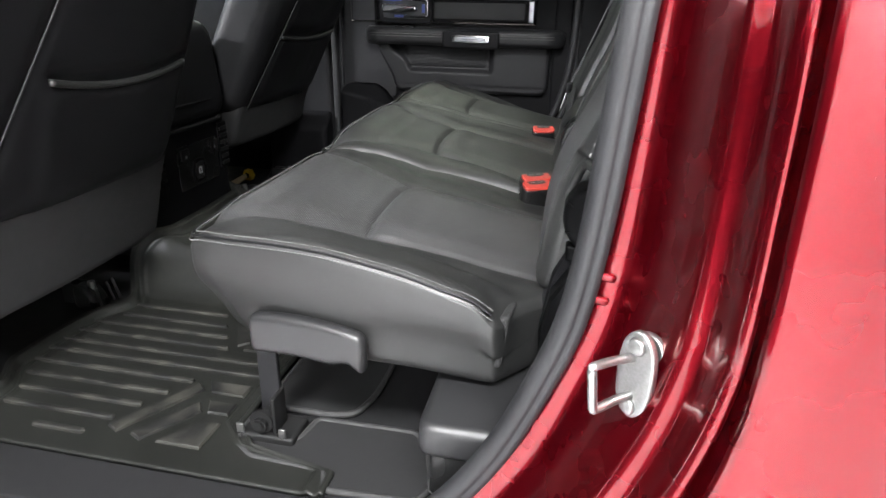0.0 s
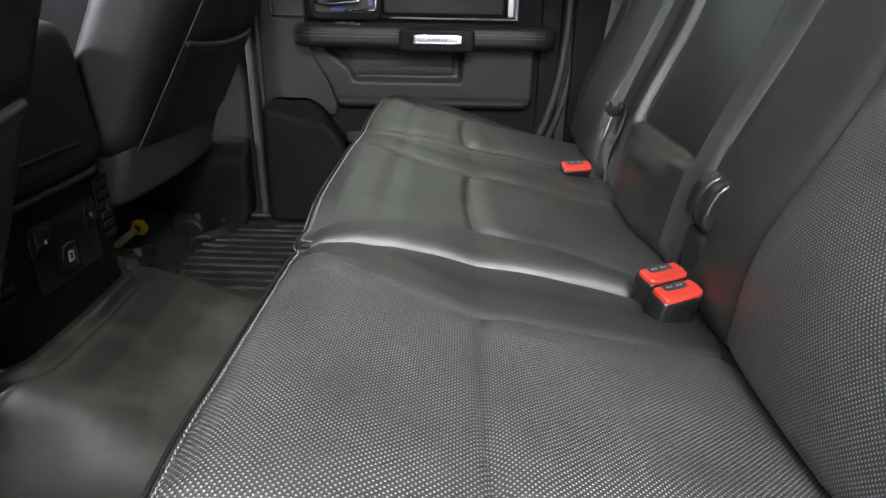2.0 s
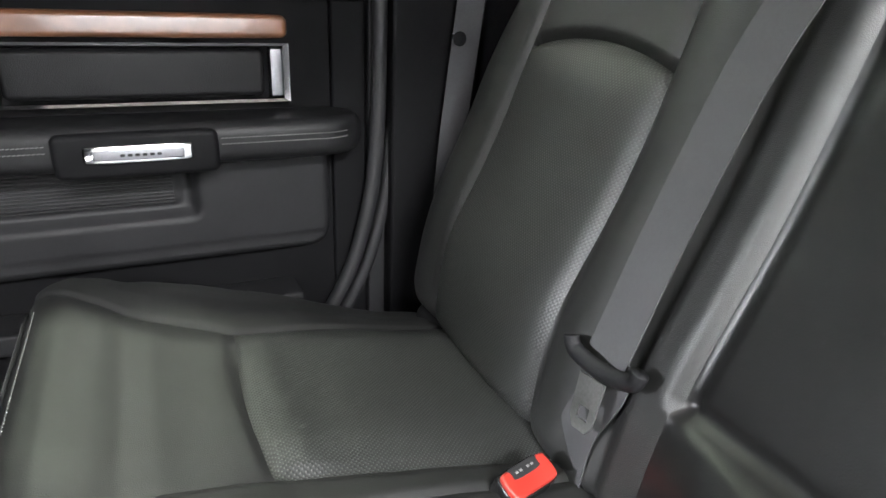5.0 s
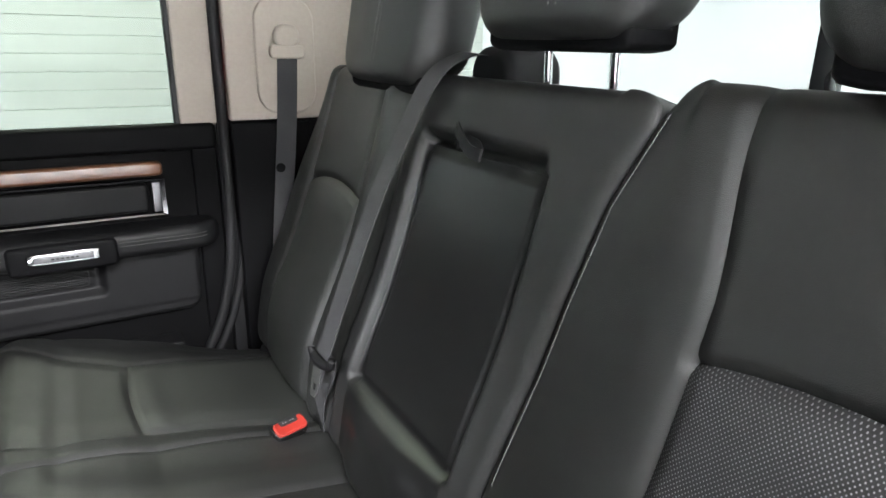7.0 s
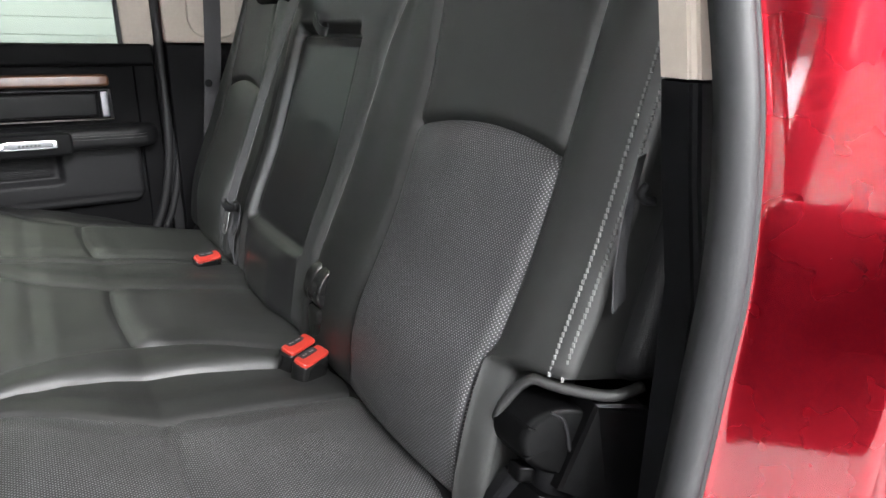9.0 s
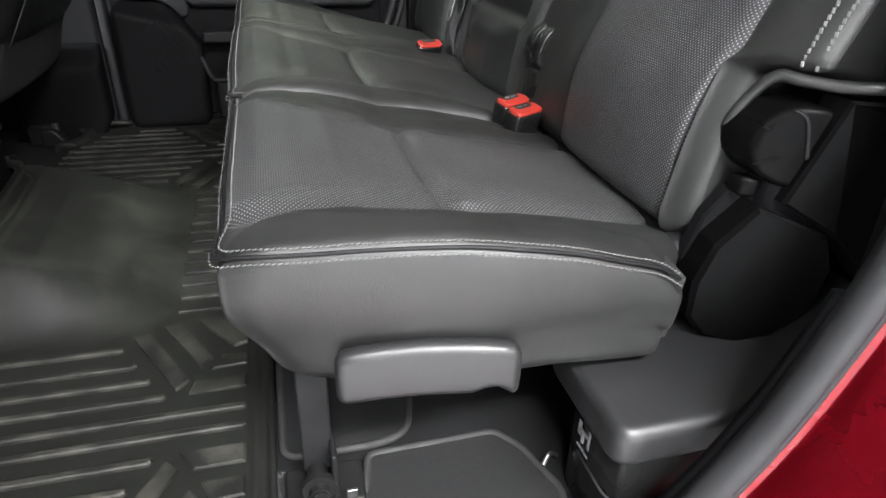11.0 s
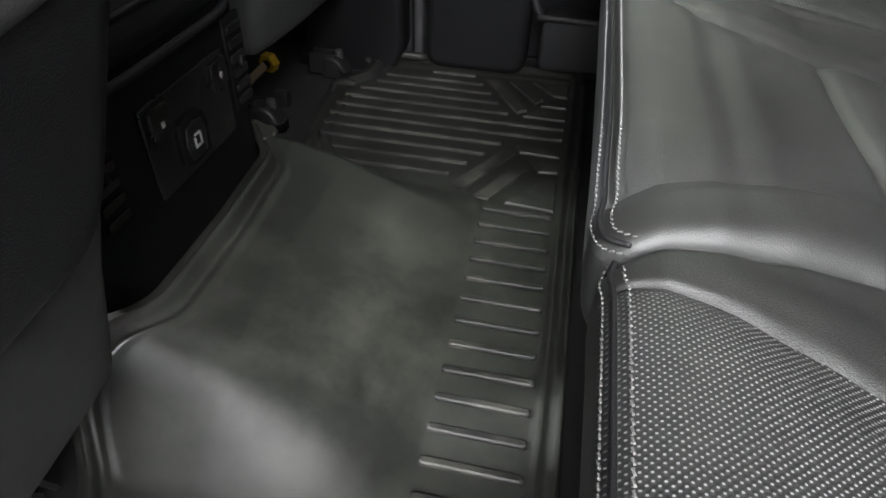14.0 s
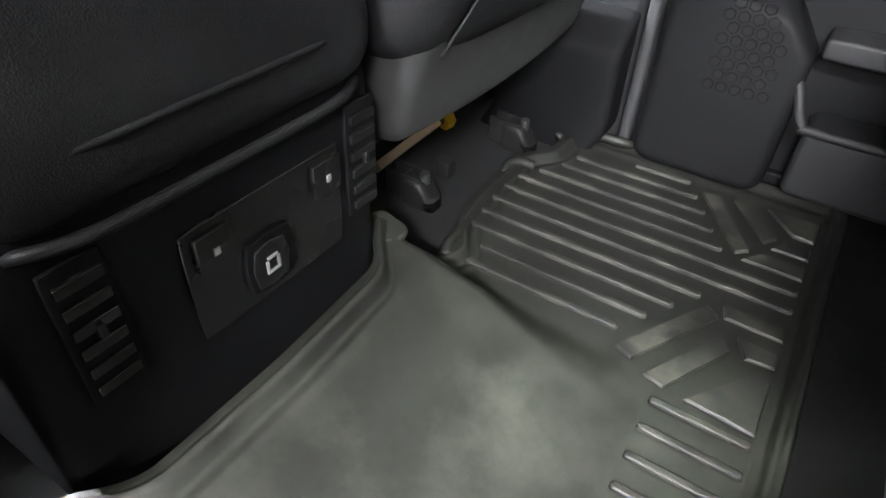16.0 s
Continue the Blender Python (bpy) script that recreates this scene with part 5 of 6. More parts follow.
part("switch_panel", on_console(1.331, 1.510, 0.192, 0.305), GLOSS_BLACK, console)
part("outlet_rim", on_console(1.382, 1.438, 0.205, 0.264, 0.006, 0.012, x=-0.916), PLASTIC, console)
part("outlet_cover", on_console(1.386, 1.428, 0.210, 0.259, 0.008, 0.014, x=-0.914), GLOSS_BLACK, console, "hinged outlet cover")
for i, (a, b, c, d_) in enumerate(((1.399, 1.415, 0.226, 0.229), (1.399, 1.402, 0.229, 0.240), (1.412, 1.415, 0.229, 0.240), (1.401, 1.413, 0.241, 0.244))):
    part("outlet_mark", on_console(a, b, c, d_, 0.0015, 0.0005, 0.0003, x=-0.9062), PRINT, console)
for yy in (1.358, 1.489):
    part("switch", on_console(yy - 0.018, yy + 0.018, 0.262, 0.298, 0.006, 0.004, x=-0.916), GLOSS_BLACK, console)
    part("switch_mark", on_console(yy - 0.003, yy + 0.003, 0.275, 0.282, 0.0015, 0.0005, 0.0003, x=-0.910), PRINT, console)
for y0 in (1.235, 1.522):
    part("vent_frame", on_console(y0, y0 + 0.045, 0.21, 0.335, 0.004), PLASTIC, console)
    for k in range(6):
        part("vent_slat", on_console(y0 + 0.005, y0 + 0.040, 0.218 + k * 0.019, 0.228 + k * 0.019, 0.004, 0.002, 0.001, x=-0.9155), GLOSS_BLACK, console)
    part("vent_tab", on_console(y0 + 0.02, y0 + 0.026, 0.268, 0.281, 0.006, 0.002, 0.001, x=-0.914), PLASTIC_GREY, console)

# ---- room outside ----
room = thing("garage_walls", "plain white painted garage walls round the vehicle", "wall", kind="structure")
part("wall_side", block(-6, 6, 5.0, 5.1, -0.75, 2.7, 0.005), WHITE_WALL, room)
part("wall_side", block(-6, 6, -4.1, -4.0, -0.75, 2.7, 0.005), WHITE_WALL, room)
part("wall_end", block(4.0, 4.1, -4, 5.0, -0.75, 2.7, 0.005), WHITE_WALL, room)
part("wall_end", block(-6.1, -6, -4, 5.0, -0.75, 2.7, 0.005), WHITE_WALL, room)
gfloor = part("ground", block(-6.1, 4.1, -4.1, 5.1, -0.85, -0.75, 0.005), CONCRETE)
tagged(gfloor, "grey coated garage floor", "floor", kind="structure")
gceil = part("garage_ceiling", block(-6.1, 4.1, -4.1, 5.1, 2.7, 2.8, 0.005), CEILING_GREY)
tagged(gceil, "plain grey garage ceiling", "ceiling", kind="structure")
for lx, ly, watts, tint in LIGHTS:
    lt = thing("ceiling_light", "long white ceiling light with lit cover", "ceiling light", "garage lights")
    part("housing", block(lx - 1.02, lx + 1.02, ly - 0.16, ly + 0.16, 2.52, 2.70, 0.005), WHITE_WALL, lt)
    part("cover", block(lx - 1.0, lx + 1.0, ly - 0.15, ly + 0.15, 2.45, 2.519, 0.01), TUBE, lt)
# added fixture, assumed source of a warm patch; it gives no light
wl = thing("added_lamp_shade", "small warm lamp on a wall arm behind the truck", "lamp")
part("shade", block(3.01, 3.10, 0.98, 1.12, 1.24, 1.36, 0.02), WHITE_WALL, wl)
part("arm", rod((3.06, 1.05, 1.3), (3.99, 1.05, 1.3), 0.015), STEEL, wl)
frame_ob = thing("framed_print", "small framed print hung on the white wall", "picture frame")
part("frame", block(3.965, 3.99, 1.90, 2.25, 1.02, 1.28, 0.004), STEEL_DARK, frame_ob)
part("print", block(3.960, 3.966, 1.92, 2.23, 1.04, 1.26, 0.001), PAPER, frame_ob)
shutter = thing("roller_shutter", "white ribbed roller shutter in the garage wall", "roller shutter")
for k in range(26):
    part("slat", block(-1.7, 2.6, 4.955, 4.998, -0.75 + k * 0.10, -0.6505 + k * 0.10, 0.006), SHUTTER_WHITE, shutter)


# ---- belts, buckles, hinges ----
def oriented(me, origin, ax, az):
    """Lays a mesh built at the origin so that its x runs along ax and its z along az."""
    ax, az = Vector(ax).normalized(), Vector(az).normalized()
    ay = az.cross(ax).normalized()
    az = ax.cross(ay)
    me.transform(Matrix.Translation(origin) @ Matrix((ax, ay, az)).transposed().to_4x4())
    return me


def buckle(origin, ax, az, label):
    """A belt buckle: black housing on a stalk, with an orange-red press button at its upper end."""
    root = thing("belt_buckle", label, "buckle", "belt buckles")
    v, f = pad(-0.030, 0.030, -0.016, 0.016, -0.085, 0.0, R=0.010, r=0.004, step=0.01)
    part("housing", oriented(mesh_of(v, f), origin, ax, az), GLOSS_BLACK, root)
    v, f = pad(-0.028, 0.028, -0.014, 0.013, -0.006, 0.0035, R=0.007, r=0.003, step=0.006)
    v[:, 2] += 0.0022 * (v[:, 0] / 0.028) ** 2 * (v[:, 2] > 0)
    button = part("button", oriented(mesh_of(v, f), origin, ax, az), BUCKLE_RED, root, "orange-red press button")
    v, f = pad(-0.0185, 0.0185, 0.0015, 0.0136, 0.0020, 0.0043, R=0.003, r=0.001, step=0.006)
    part("slot", oriented(mesh_of(v, f), origin, ax, az), SEAL, button, "black latch slot")
    for k in (-0.010, -0.005, 0.004, 0.009):
        v, f = pad(k - 0.0016, k + 0.0016, 0.0060, 0.0085, 0.0040, 0.0048, R=0.0006, r=0.0002, step=0.01)
        part("button_mark", oriented(mesh_of(v, f), origin, ax, az), PRINT, button)
    return root


buckle(Vector((0.006, 1.084, 0.325)), (0.85, 0.42, 0.02), (-0.25, -0.35, 0.9), "black belt buckle with orange-red button by the seat gap")
buckle(Vector((0.000, 1.124, 0.329)), (0.85, 0.42, 0.02), (-0.25, -0.35, 0.9), "black belt buckle with orange-red button by the seat gap")
buckle(Vector((-0.018, 1.620, 0.326)), (0.93, 0.25, 0.0), (-0.25, -0.45, 0.85), "single black belt buckle with orange-red button")

# middle shoulder belt, hanging down the backrest with its tongue
belt = thing("seat_belt", "dark grey shoulder belt with tongue hanging before the backrest", "seat belt")


def strap(points, across, width=0.047, th=0.0014):
    verts, faces = [], []
    path = smooth_path(points, 8)
    side = Vector(across).normalized() * width / 2
    for i, p in enumerate(path):
        t = (path[min(i + 1, len(path) - 1)] - path[max(i - 1, 0)]).normalized()
        n = t.cross(side).normalized() * th / 2
        verts += [p - side - n, p + side - n, p + side + n, p - side + n]
    for i in range(len(path) - 1):
        for j in range(4):
            a, b = 4 * i + j, 4 * i + (j + 1) % 4
            faces.append((a, b, b + 4, a + 4))
    faces += [(3, 2, 1, 0), tuple(4 * (len(path) - 1) + j for j in range(4))]
    return mesh_of(verts, faces, False)


top_pts = [back_point(vz(z), y, c) for z, y, c in ((0.432, 1.610, 0.045), (0.56, 1.614, 0.032), (0.70, 1.608, 0.020), (0.80, 1.575, 0.018), (0.872, 1.540, 0.018))]
part("webbing", strap(top_pts + [Vector((0.225, 1.530, 0.908)), Vector((0.27, 1.522, 0.918)), Vector((0.31, 1.515, 0.89))], (0.0, 1, 0.05)), BELT, belt)
part("webbing_return", strap([back_point(vz(z), y, c) for z, y, c in ((0.434, 1.612, 0.030), (0.40, 1.616, 0.024), (0.35, 1.63, 0.022), (0.28, 1.64, 0.0))], (0.0, 1, 0.05)), BELT, belt)
tongue_at = back_point(vz(0.428), 1.612, 0.044)
bar = smooth_path([(-0.043, 0.008, 0.003), (-0.041, 0.002, 0.002), (-0.034, -0.004, 0), (-0.012, -0.008, 0), (0.012, -0.008, 0), (0.034, -0.004, 0), (0.041, 0.002, 0.002), (0.043, 0.008, 0.003)], 5)
part("tongue_grip", oriented(sweep(bar, ring_profile(0.0085, 10, 0.75), (0, 0, 1), True), tongue_at, (0.05, -1, 0.14), BN), PLASTIC_GREY, belt, "moulded grey grip")
bm = bmesh.new()
outer = [(-0.016, -0.008), (0.016, -0.008), (0.014, -0.048), (0.008, -0.056), (-0.008, -0.056), (-0.014, -0.048)]
hole = [(-0.007, -0.034), (0.007, -0.034), (0.007, -0.046), (-0.007, -0.046)]
for zz in (-0.001, 0.001):
    o = [bm.verts.new((x, y, zz)) for x, y in outer]
    h = [bm.verts.new((x, y, zz)) for x, y in hole]
    bm.faces.new((o[0], o[1], h[1], h[0]))
    bm.faces.new((o[1], o[2], h[2], h[1]))
    bm.faces.new((o[2], o[3], o[4], o[5], h[3], h[2]))
    bm.faces.new((o[5], o[0], h[0], h[3]))
vs = list(bm.verts)
for k in range(6):
    bm.faces.new((vs[k], vs[(k + 1) % 6], vs[10 + (k + 1) % 6], vs[10 + k]))
for k in range(4):
    bm.faces.new((vs[6 + k], vs[6 + (k + 1) % 4], vs[16 + (k + 1) % 4], vs[16 + k]))
tm = bpy.data.meshes.new("tongue")
bm.to_mesh(tm)
bm.free()
part("tongue_plate", oriented(tm, tongue_at + Vector((0, 0.002, -0.010)) + BN * 0.006, (0.05, -1, 0.14), BN), STEEL, belt, "steel tongue plate with slot")

# far shoulder belt at the pillar
far_belt = thing("seat_belt", "dark grey belt running from a beige guide on the pillar", "seat belt")
part("webbing", strap([(0.178, 2.150, 0.905), (0.172, 2.150, 0.80), (0.160, 2.146, 0.68), (0.14, 2.14, 0.50), (0.12, 2.12, 0.30)], (1, 0.0, 0.10), 0.046), BELT, far_belt)
v, f = pad(0.138, 0.218, 0.895, 0.925, 0, 0.016, R=0.012, r=0.005, step=0.01)
part("guide", turned(mesh_of(v, f), Matrix(((1, 0, 0, 0), (0, 0, -1, 2.158), (0, 1, 0, 0), (0, 0, 0, 1)))), BEIGE, far_belt, "beige plastic belt guide")
v, f = pad(0.148, 0.208, 0.915, 0.968, 0, 0.02, R=0.026, r=0.010, step=0.008)
part("guide_cover", turned(mesh_of(v, f), Matrix(((1, 0, 0, 0), (0, 0, -1, 2.162), (0, 1, 0, 0), (0, 0, 0, 1)))), BEIGE, far_belt)
part("stop_button", rod((0.146, 2.143, 0.655), (0.146, 2.152, 0.655), 0.011), PLASTIC, far_belt)

# near shoulder belt, hanging behind the hook on the trim
near_belt = thing("seat_belt", "black belt webbing hanging beside the near trim", "seat belt")
part("webbing", strap([(0.160, 0.632, 0.70), (0.146, 0.628, 0.655), (0.138, 0.624, 0.60), (0.140, 0.622, 0.56)], (0.75, 0.35, 0.0), 0.044), BELT, near_belt)

# belt tower behind the middle of the backrest
tower = thing("belt_tower", "black belt outlet cover behind the backrest top", "belt outlet")
v, f = pad(1.445, 1.55, 0.84, 0.930, 0, 0.10, R=0.04, r=0.018, step=0.01)
part("cover", turned(mesh_of(v, f), Matrix(((0, 0, 1, 0.268), (1, 0, 0, 0), (0, 1, 0, 0), (0, 0, 0, 1)))), PLASTIC_GREY, tower)

# pull strap of the middle armrest
loop_ob = thing("pull_strap", "black pull loop at the top of the folding armrest", "strap")
lp = [back_point(vz(z), y, c) for z, y, c in ((0.802, 1.455, -0.004), (0.822, 1.445, 0.012), (0.815, 1.42, 0.022), (0.799, 1.395, 0.020), (0.795, 1.375, 0.012), (0.805, 1.395, 0.006), (0.809, 1.43, 0.0))]
part("loop", strap(lp, BD, 0.016, 0.002), LEATHER_DARK, loop_ob)


def hinge(owner, y0, y1, x, z, r, label):
    """A folding joint: two ribbed round caps side by side on a bracket."""
    root = part("hinge", block(x - 0.015, x + 0.03, y0 + 0.004, y1 - 0.004, z - 0.16, z - r * 0.6, 0.008), PLASTIC, owner, label)
    n = 2
    w = (y1 - y0) / n
    for k in range(n):
        a = y0 + k * w
        v, f = pad(-r, r, -r * 1.15, r * 1.15, a + 0.002, a + w - 0.002, R=r * 0.95, r=0.006, step=0.01)
        me = mesh_of(np.stack([x + v[:, 0] + 0.25 * v[:, 1], v[:, 2], z + v[:, 1]], -1), f[:, ::-1])
        part("cap", me, GLOSS_BLACK, root)
    return root


hinge(wide_seat, 1.130, 1.195, 0.070, 0.408, 0.030, "black ribbed plastic hinge cover between the backrests")
def leaned(me):
    """Turns a piece of the outer hinge inwards at its front."""
    for q in me.vertices:
        q.co.y += 0.6 * max(0.0, 0.12 - q.co.x)
    return me


mid_arm, mid_faces = pad(0.040, 0.078, 1.128, 1.188, 0.255, 0.375, R=0.014, r=0.012, step=0.012)
part("hinge_arm", mesh_of(mid_arm, mid_faces), GLOSS_BLACK, wide_seat, "black plastic arm below the hinge cover")

# outer hinge: a short drum with two joints and a rib, half hidden by a blade-shaped arm cover
def upright(outline, y0, y1, bevel, skew=0.75):
    """A slab with a free outline in x and z, from y0 to y1, its face turned towards the front."""
    bm = prism(outline, -y1, -y0, bevel)
    for q in bm.verts:
        x, y, z = q.co.x, -q.co.z, q.co.y
        q.co = (x, y + skew * max(-0.04, 0.12 - x), z)
    return bm


hx, hz, hr = 0.100, 0.413, 0.040
outer_hinge = part("hinge", leaned(block(0.085, 0.135, 0.625, 0.668, 0.32, 0.40, 0.010)), PLASTIC, near_seat, "smooth black plastic hinge drum at the backrest's outer foot")
v, f = pad(-hr, hr, -hr, hr, 0.620, 0.672, R=hr * 0.97, r=0.007, step=0.007)
part("drum", leaned(mesh_of(np.stack([hx + v[:, 0], v[:, 2], hz + v[:, 1]], -1), f[:, ::-1])), HINGE_BLACK, outer_hinge)
for turn in (207, 152):
    band = block(0.020 if turn == 207 else 0.033, hr + 0.0007, 0.6195, 0.668, -0.0013, 0.0013, 0.0004)
    band.transform(Matrix.Translation((hx, 0, hz)) @ Matrix.Rotation(radians(-turn), 4, "Y"))
    part("joint_band", leaned(band), HINGE_BLACK, outer_hinge)
rib_line = smooth_path([(0.084, 0.622, 0.449), (0.092, 0.6185, 0.443), (0.097, 0.6185, 0.428), (0.101, 0.6185, 0.405)], 5)
part("rib", leaned(sweep(rib_line, ring_profile(0.0018, 8), (0, 1, 0.1), True)), PLASTIC_GREY, outer_hinge, "raised rib on the drum")
arm_cover = upright([(0.091, 0.360), (0.131, 0.336), (0.185, 0.280), (0.200, 0.440), (0.150, 0.466), (0.114, 0.464)], 0.608, 0.640, 0.003)
part("arm_cover", arm_cover, HINGE_BLACK, outer_hinge, "blade-shaped black arm cover")

# rolled hem of the backrest over the hinge
hem = smooth_path([(0.074, 0.716, 0.395), (0.065, 0.700, 0.425), (0.072, 0.686, 0.455), (0.080, 0.670, 0.474), (0.090, 0.650, 0.474), (0.106, 0.626, 0.474), (0.124, 0.602, 0.477), (0.155, 0.596, 0.480)], 6)
part("hem", sweep(hem, ring_profile(0.0058, 10), (0, 1, 0.1), True), LEATHER, near_back, "rolled leather hem")


# outer recliner cover
rec = part("recliner_cover", upright([(0.076, 0.352), (0.128, 0.335), (0.138, 0.300), (0.134, 0.255), (0.112, 0.210), (0.086, 0.193), (0.058, 0.194), (0.044, 0.212), (0.042, 0.255), (0.052, 0.305)], 0.606, 0.640, 0.004), HINGE_BLACK, near_seat, "long smooth black cover over the outer hinge arm")
part("inner_edge", upright([(0.080, 0.366), (0.110, 0.350), (0.100, 0.210), (0.056, 0.205), (0.046, 0.225), (0.044, 0.270), (0.053, 0.325), (0.068, 0.360)], 0.637, 0.652, 0.003), PLASTIC, rec, "grey inner edge of the cover")
part("catch", leaned(block(0.066, 0.082, 0.632, 0.652, 0.356, 0.376, 0.004)), HINGE_BLACK, rec)

# ---- under the seat ----
leg = part("leg", block(-0.382, -0.348, 0.708, 0.718, 0.03, 0.22, 0.003), PLASTIC_GREY, near_seat, "grey steel support leg bolted to the floor")
part("hinge_pin", rod((-0.367, 0.668, 0.032), (-0.367, 0.730, 0.032), 0.012), STEEL_DARK, leg)
part("washer", rod((-0.367, 0.676, 0.034), (-0.367, 0.684, 0.034), 0.019, 20), STEEL_DARK, leg)
part("bolt", rod((-0.367, 0.664, 0.034), (-0.367, 0.677, 0.034), 0.009, 6), STEEL_DARK, leg)
for tx in (-0.402, -0.332):
    part("tab", block(tx - 0.006, tx + 0.006, 0.672, 0.676, 0.012, 0.028, 0.001), STEEL, leg)
part("foot", block(-0.405, -0.315, 0.672, 0.735, -0.012, 0.012, 0.006), STEEL_DARK, leg)
part("bracket", block(-0.352, -0.345, 0.68, 0.72, -0.01, 0.075, 0.003), STEEL_DARK, leg)


def rug(points, label, hgt=0.006):
    """A piece of carpet with a bound edge."""
    root = thing("carpet_mat", label, "carpet")
    part("carpet_face", prism(points, -0.012, hgt - 0.006, 0.003), CARPET_MAT, root)
    closed = [Vector((x, y, hgt - 0.008)) for x, y in points]
    pts = closed + [closed[0], closed[1]]
    part("bound_edge", sweep(pts, ring_profile(0.0052, 8), (0, 0, 1), False), BINDING, root, "bound grey edge")
    return root


def rounded(points, r=0.02, n=5):
    out = []
    m = len(points)
    for i in range(m):
        p, a, b = Vector(points[i]), Vector(points[i - 1]), Vector(points[(i + 1) % m])
        ra = min(r, (a - p).length / 2, (b - p).length / 2)
        s, e2 = p + (a - p).normalized() * ra, p + (b - p).normalized() * ra
        for k in range(n + 1):
            t = k / n
            q = s * (1 - t) ** 2 + p * 2 * t * (1 - t) + e2 * t * t
            out.append((q.x, q.y))
    return out


CARPET_MAT = material("short grey carpet", (0.011, 0.011, 0.0113), 0.95, var=0.7, scale=600, bump=1.0, bump_scale=1800, spec=0.2)
BINDING = material("grey binding tape", (0.013, 0.013, 0.013), 0.8, var=0.2, scale=150)
rug(rounded([(-0.418, 0.735), (-0.404, 0.742), (-0.396, 0.690), (-0.386, 0.684), (-0.322, 0.688), (-0.314, 0.694), (-0.304, 0.747), (-0.138, 0.749), (-0.112, 0.715), (-0.088, 0.639), (-0.104, 0.606), (-0.235, 0.600), (-0.250, 0.635), (-0.370, 0.640), (-0.408, 0.668)], 0.012), "grey carpet mat with bound edge and cut-out for the seat leg")
rug(rounded([(-0.405, 0.765), (-0.405, 1.10), (-0.230, 1.10), (-0.232, 0.838), (-0.248, 0.775), (-0.286, 0.762)]), "grey carpet mat with bound edge under the cushion")

# storage box with its printed sign, and the sill cover
box = thing("storage_box", "black plastic box with rounded lid and pale printed sign", "storage box")
v, f = pad(-0.090, 0.24, 0.553, 0.72, 0.122, 0.171, R=0.022, r=0.013, step=0.01)
v[:, 2] += 0.075 * step_fn(0.0, 0.22, v[:, 0])
part("lid", mesh_of(v, f), SATIN, box)
v, f = pad(-0.078, 0.20, 0.558, 0.672, -0.012, 0.132, R=0.02, r=0.006, step=0.03)
part("body", mesh_of(v, f), GLOSS_BLACK, box)
rim = [Vector((-0.0785, y, 0.062)) for y in (0.64, 0.62, 0.60, 0.580)] + [Vector((-0.074, 0.566, 0.062)), Vector((-0.062, 0.558, 0.064)), Vector((-0.045, 0.5565, 0.066))]
part("rim_line", sweep(rim, ring_profile(0.0016, 6), (0, 0, 1), True), STEEL, box, "bright thin edge")
for y0, y1, z0, z1 in ((0.618, 0.623, 0.082, 0.108), (0.623, 0.642, 0.094, 0.099), (0.631, 0.637, 0.080, 0.094), (0.638, 0.646, 0.086, 0.106), (0.618, 0.644, 0.070, 0.073)):
    v, f = pad(y0, y1, z0, z1, 0, 0.0012, R=0.0015, r=0.0004, step=0.02)
    part("sign_bar", turned(mesh_of(v, f), Matrix(((0, 0, -1, -0.0776), (1, 0, 0, 0), (0, 1, 0, 0), (0, 0, 0, 1)))), SIGN, box)
for yy, xx in ((0.600, -0.082), (0.690, -0.085)):
    clip = thing("metal_clip", "bright metal floor clip at the carpet's edge", "clip")
    part("wire", sweep(smooth_path([(xx - 0.012, yy - 0.008, -0.008), (xx, yy, 0.006), (xx + 0.014, yy + 0.004, -0.004)], 5), ring_profile(0.003, 8), (0, 0, 1), True), STEEL, clip)
sill = part("sill_cover", along([p for p in edge_path if p.z < 0.33], [(-0.006, 0.512), (-0.008, 0.520), (-0.004, 0.530), (0.012, 0.535), (0.05, 0.538)]), PLASTIC)
tagged(sill, "black plastic sill cover along the doorway", "sill", kind="structure")

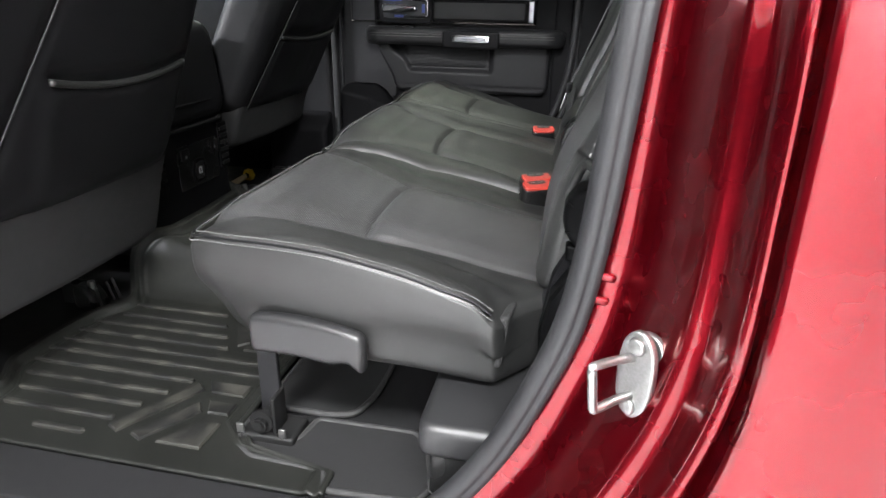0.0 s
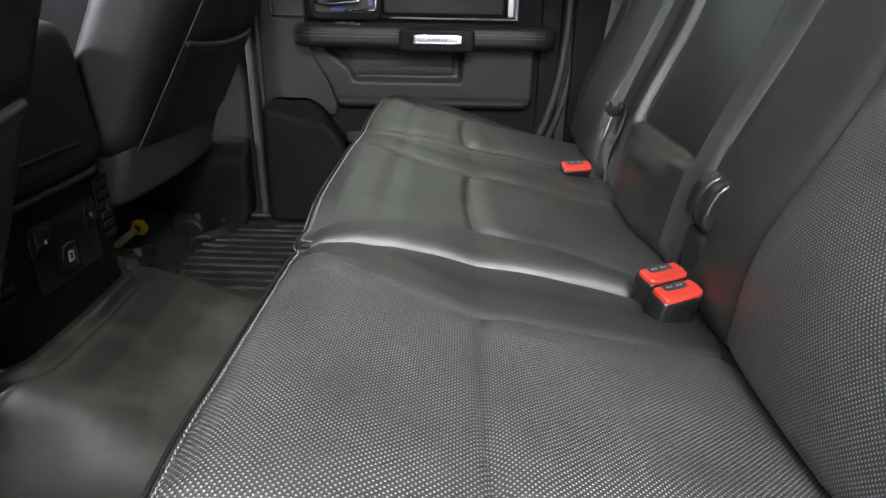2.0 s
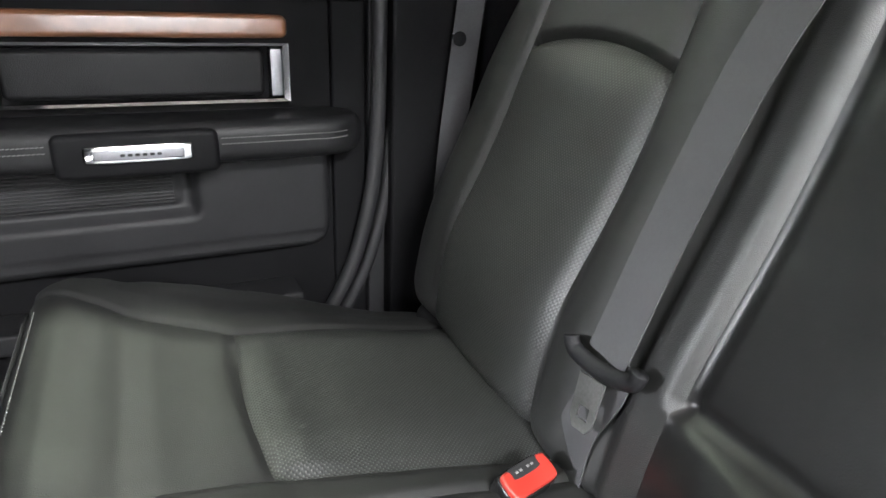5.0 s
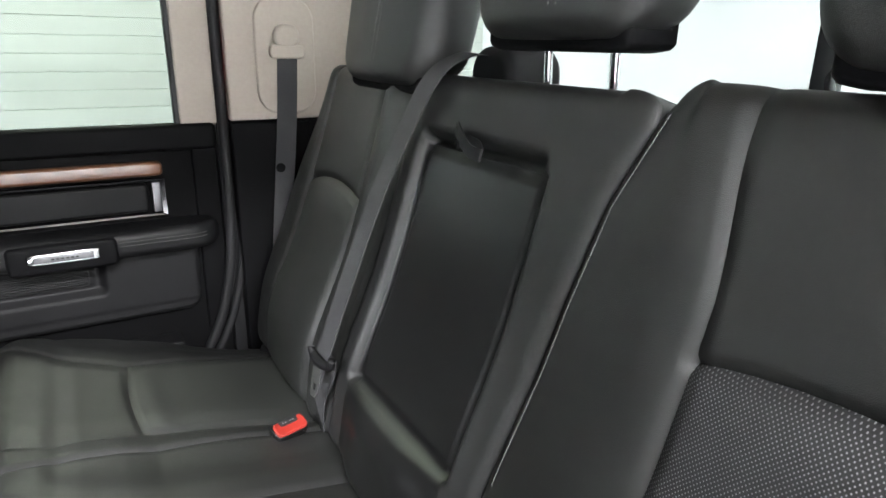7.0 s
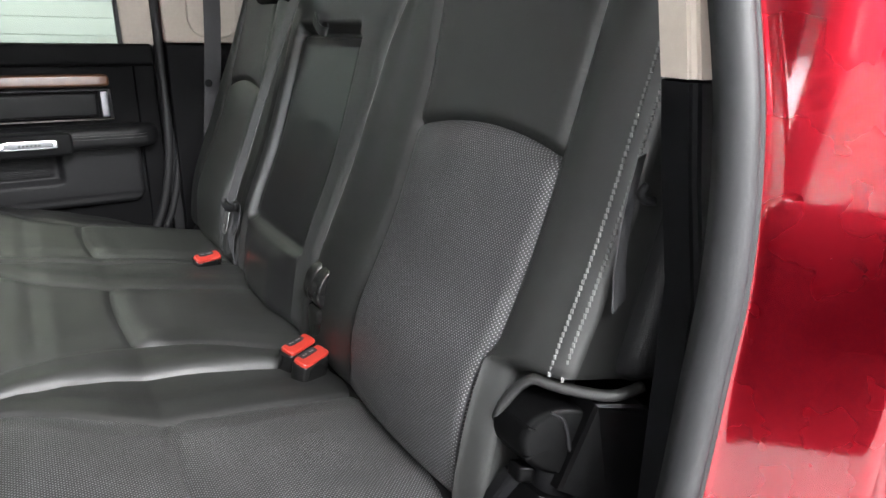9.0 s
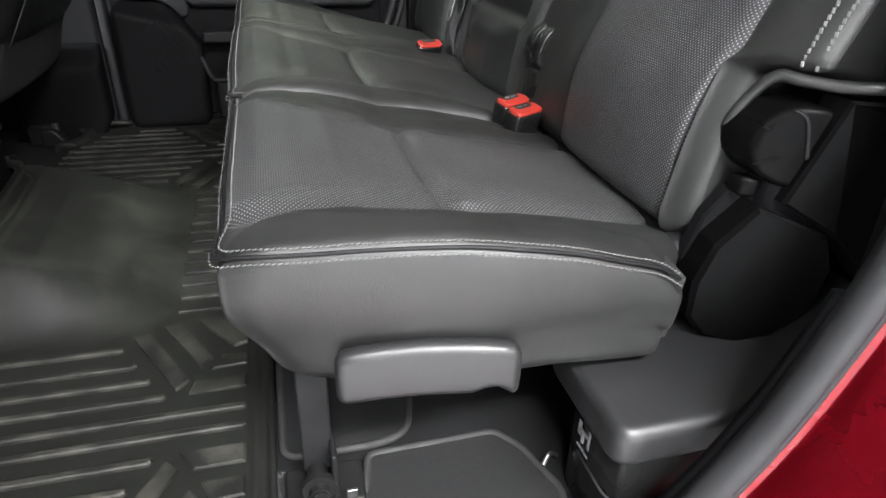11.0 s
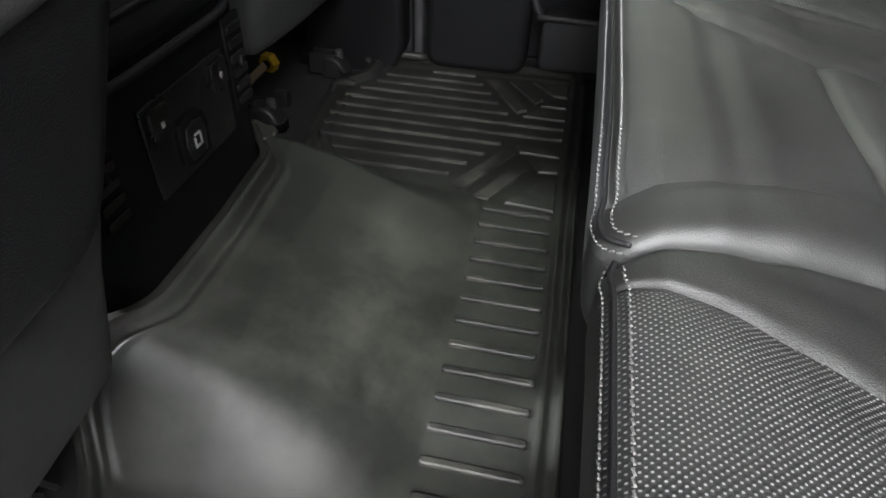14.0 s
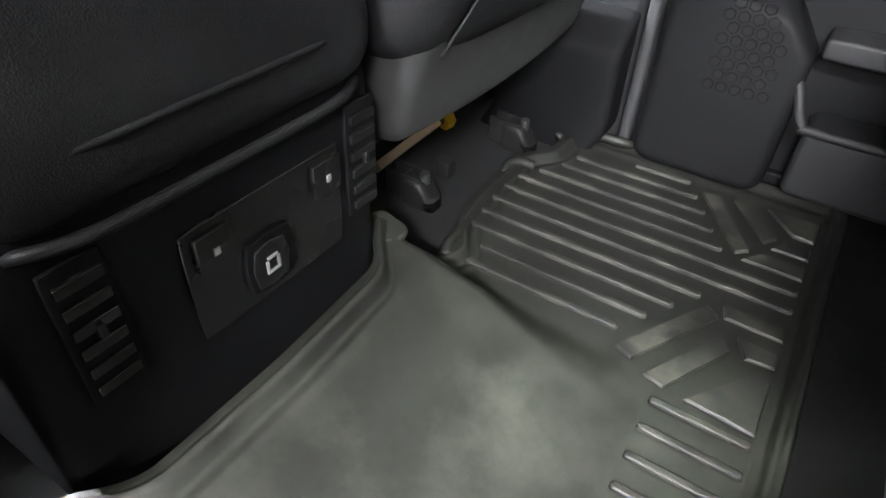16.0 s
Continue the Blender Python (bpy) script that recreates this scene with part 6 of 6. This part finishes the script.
# ---- feet and wiring of the front seats ----
def seat_foot(owner, x, y, label):
    v, f = pad(-0.035, 0.030, -0.022, 0.022, 0, 0.055, R=0.015, r=0.012, step=0.01)
    v[:, 2] -= 0.03 * step_fn(0.0, 0.03, v[:, 0]) * (v[:, 2] > 0.03)
    root = part("foot", mesh_of(v + np.array([x, y, -0.012]), f), STEEL_DARK, owner, label)
    part("bolt", rod((x + 0.005, y, 0.030), (x + 0.005, y, 0.052), 0.008, 6), STEEL, root)
    for dy in (-0.014, 0.014):
        part("rail", block(x - 0.06, x + 0.005, y + dy - 0.003, y + dy + 0.003, 0.0, 0.046, 0.002), STEEL_DARK, root)
    return root


seat_foot(far_front, -0.965, 2.055, "bolted steel foot of the far front seat")
seat_foot(far_front, -1.01, 1.800, "bolted steel foot of the far front seat")
seat_foot(near_front, -0.955, 1.020, "bolted steel foot of the near front seat")
for a_, b_ in (((-0.902, 1.028, 0.060), (-0.906, 1.048, 0.004)), ((-0.899, 1.008, 0.060), (-0.915, 1.038, 0.004)), ((-0.899, 0.976, 0.060), (-0.920, 1.004, 0.004))):
    part("rail_edge", rod(a_, b_, 0.0028, 8), STEEL, near_front, "bright edge of a seat rail")
clipb = thing("floor_clip", "small black clip on the cab floor", "clip")
part("body", block(-1.045, -1.015, 1.885, 1.91, -0.012, 0.02, 0.004), STEEL_DARK, clipb)
wire = thing("wiring_lead", "yellow connector on a tan sleeve under the front seat", "wiring")
part("sleeve", sweep(smooth_path([(-1.125, 1.83, 0.002), (-1.123, 1.91, 0.008), (-1.12, 2.01, 0.014)], 6), [(0.009, 0), (0.0, 0.012), (-0.009, 0), (0, -0.012)], (0, 0, 1), True, False), TAN, wire)
bmv = [(0.022 * math.cos(a * math.pi / 3), 0.022 * math.sin(a * math.pi / 3)) for a in range(6)]
me = sweep([Vector((-1.118, 2.02, 0.016)), Vector((-1.112, 2.038, 0.018))], bmv, (0, 0, 1), True, False)
part("connector", me, YELLOW, wire, "six-sided yellow connector")
part("plug", rod((-1.119, 2.015, 0.016), (-1.111, 2.042, 0.0185), 0.010), GLOSS_BLACK, wire)
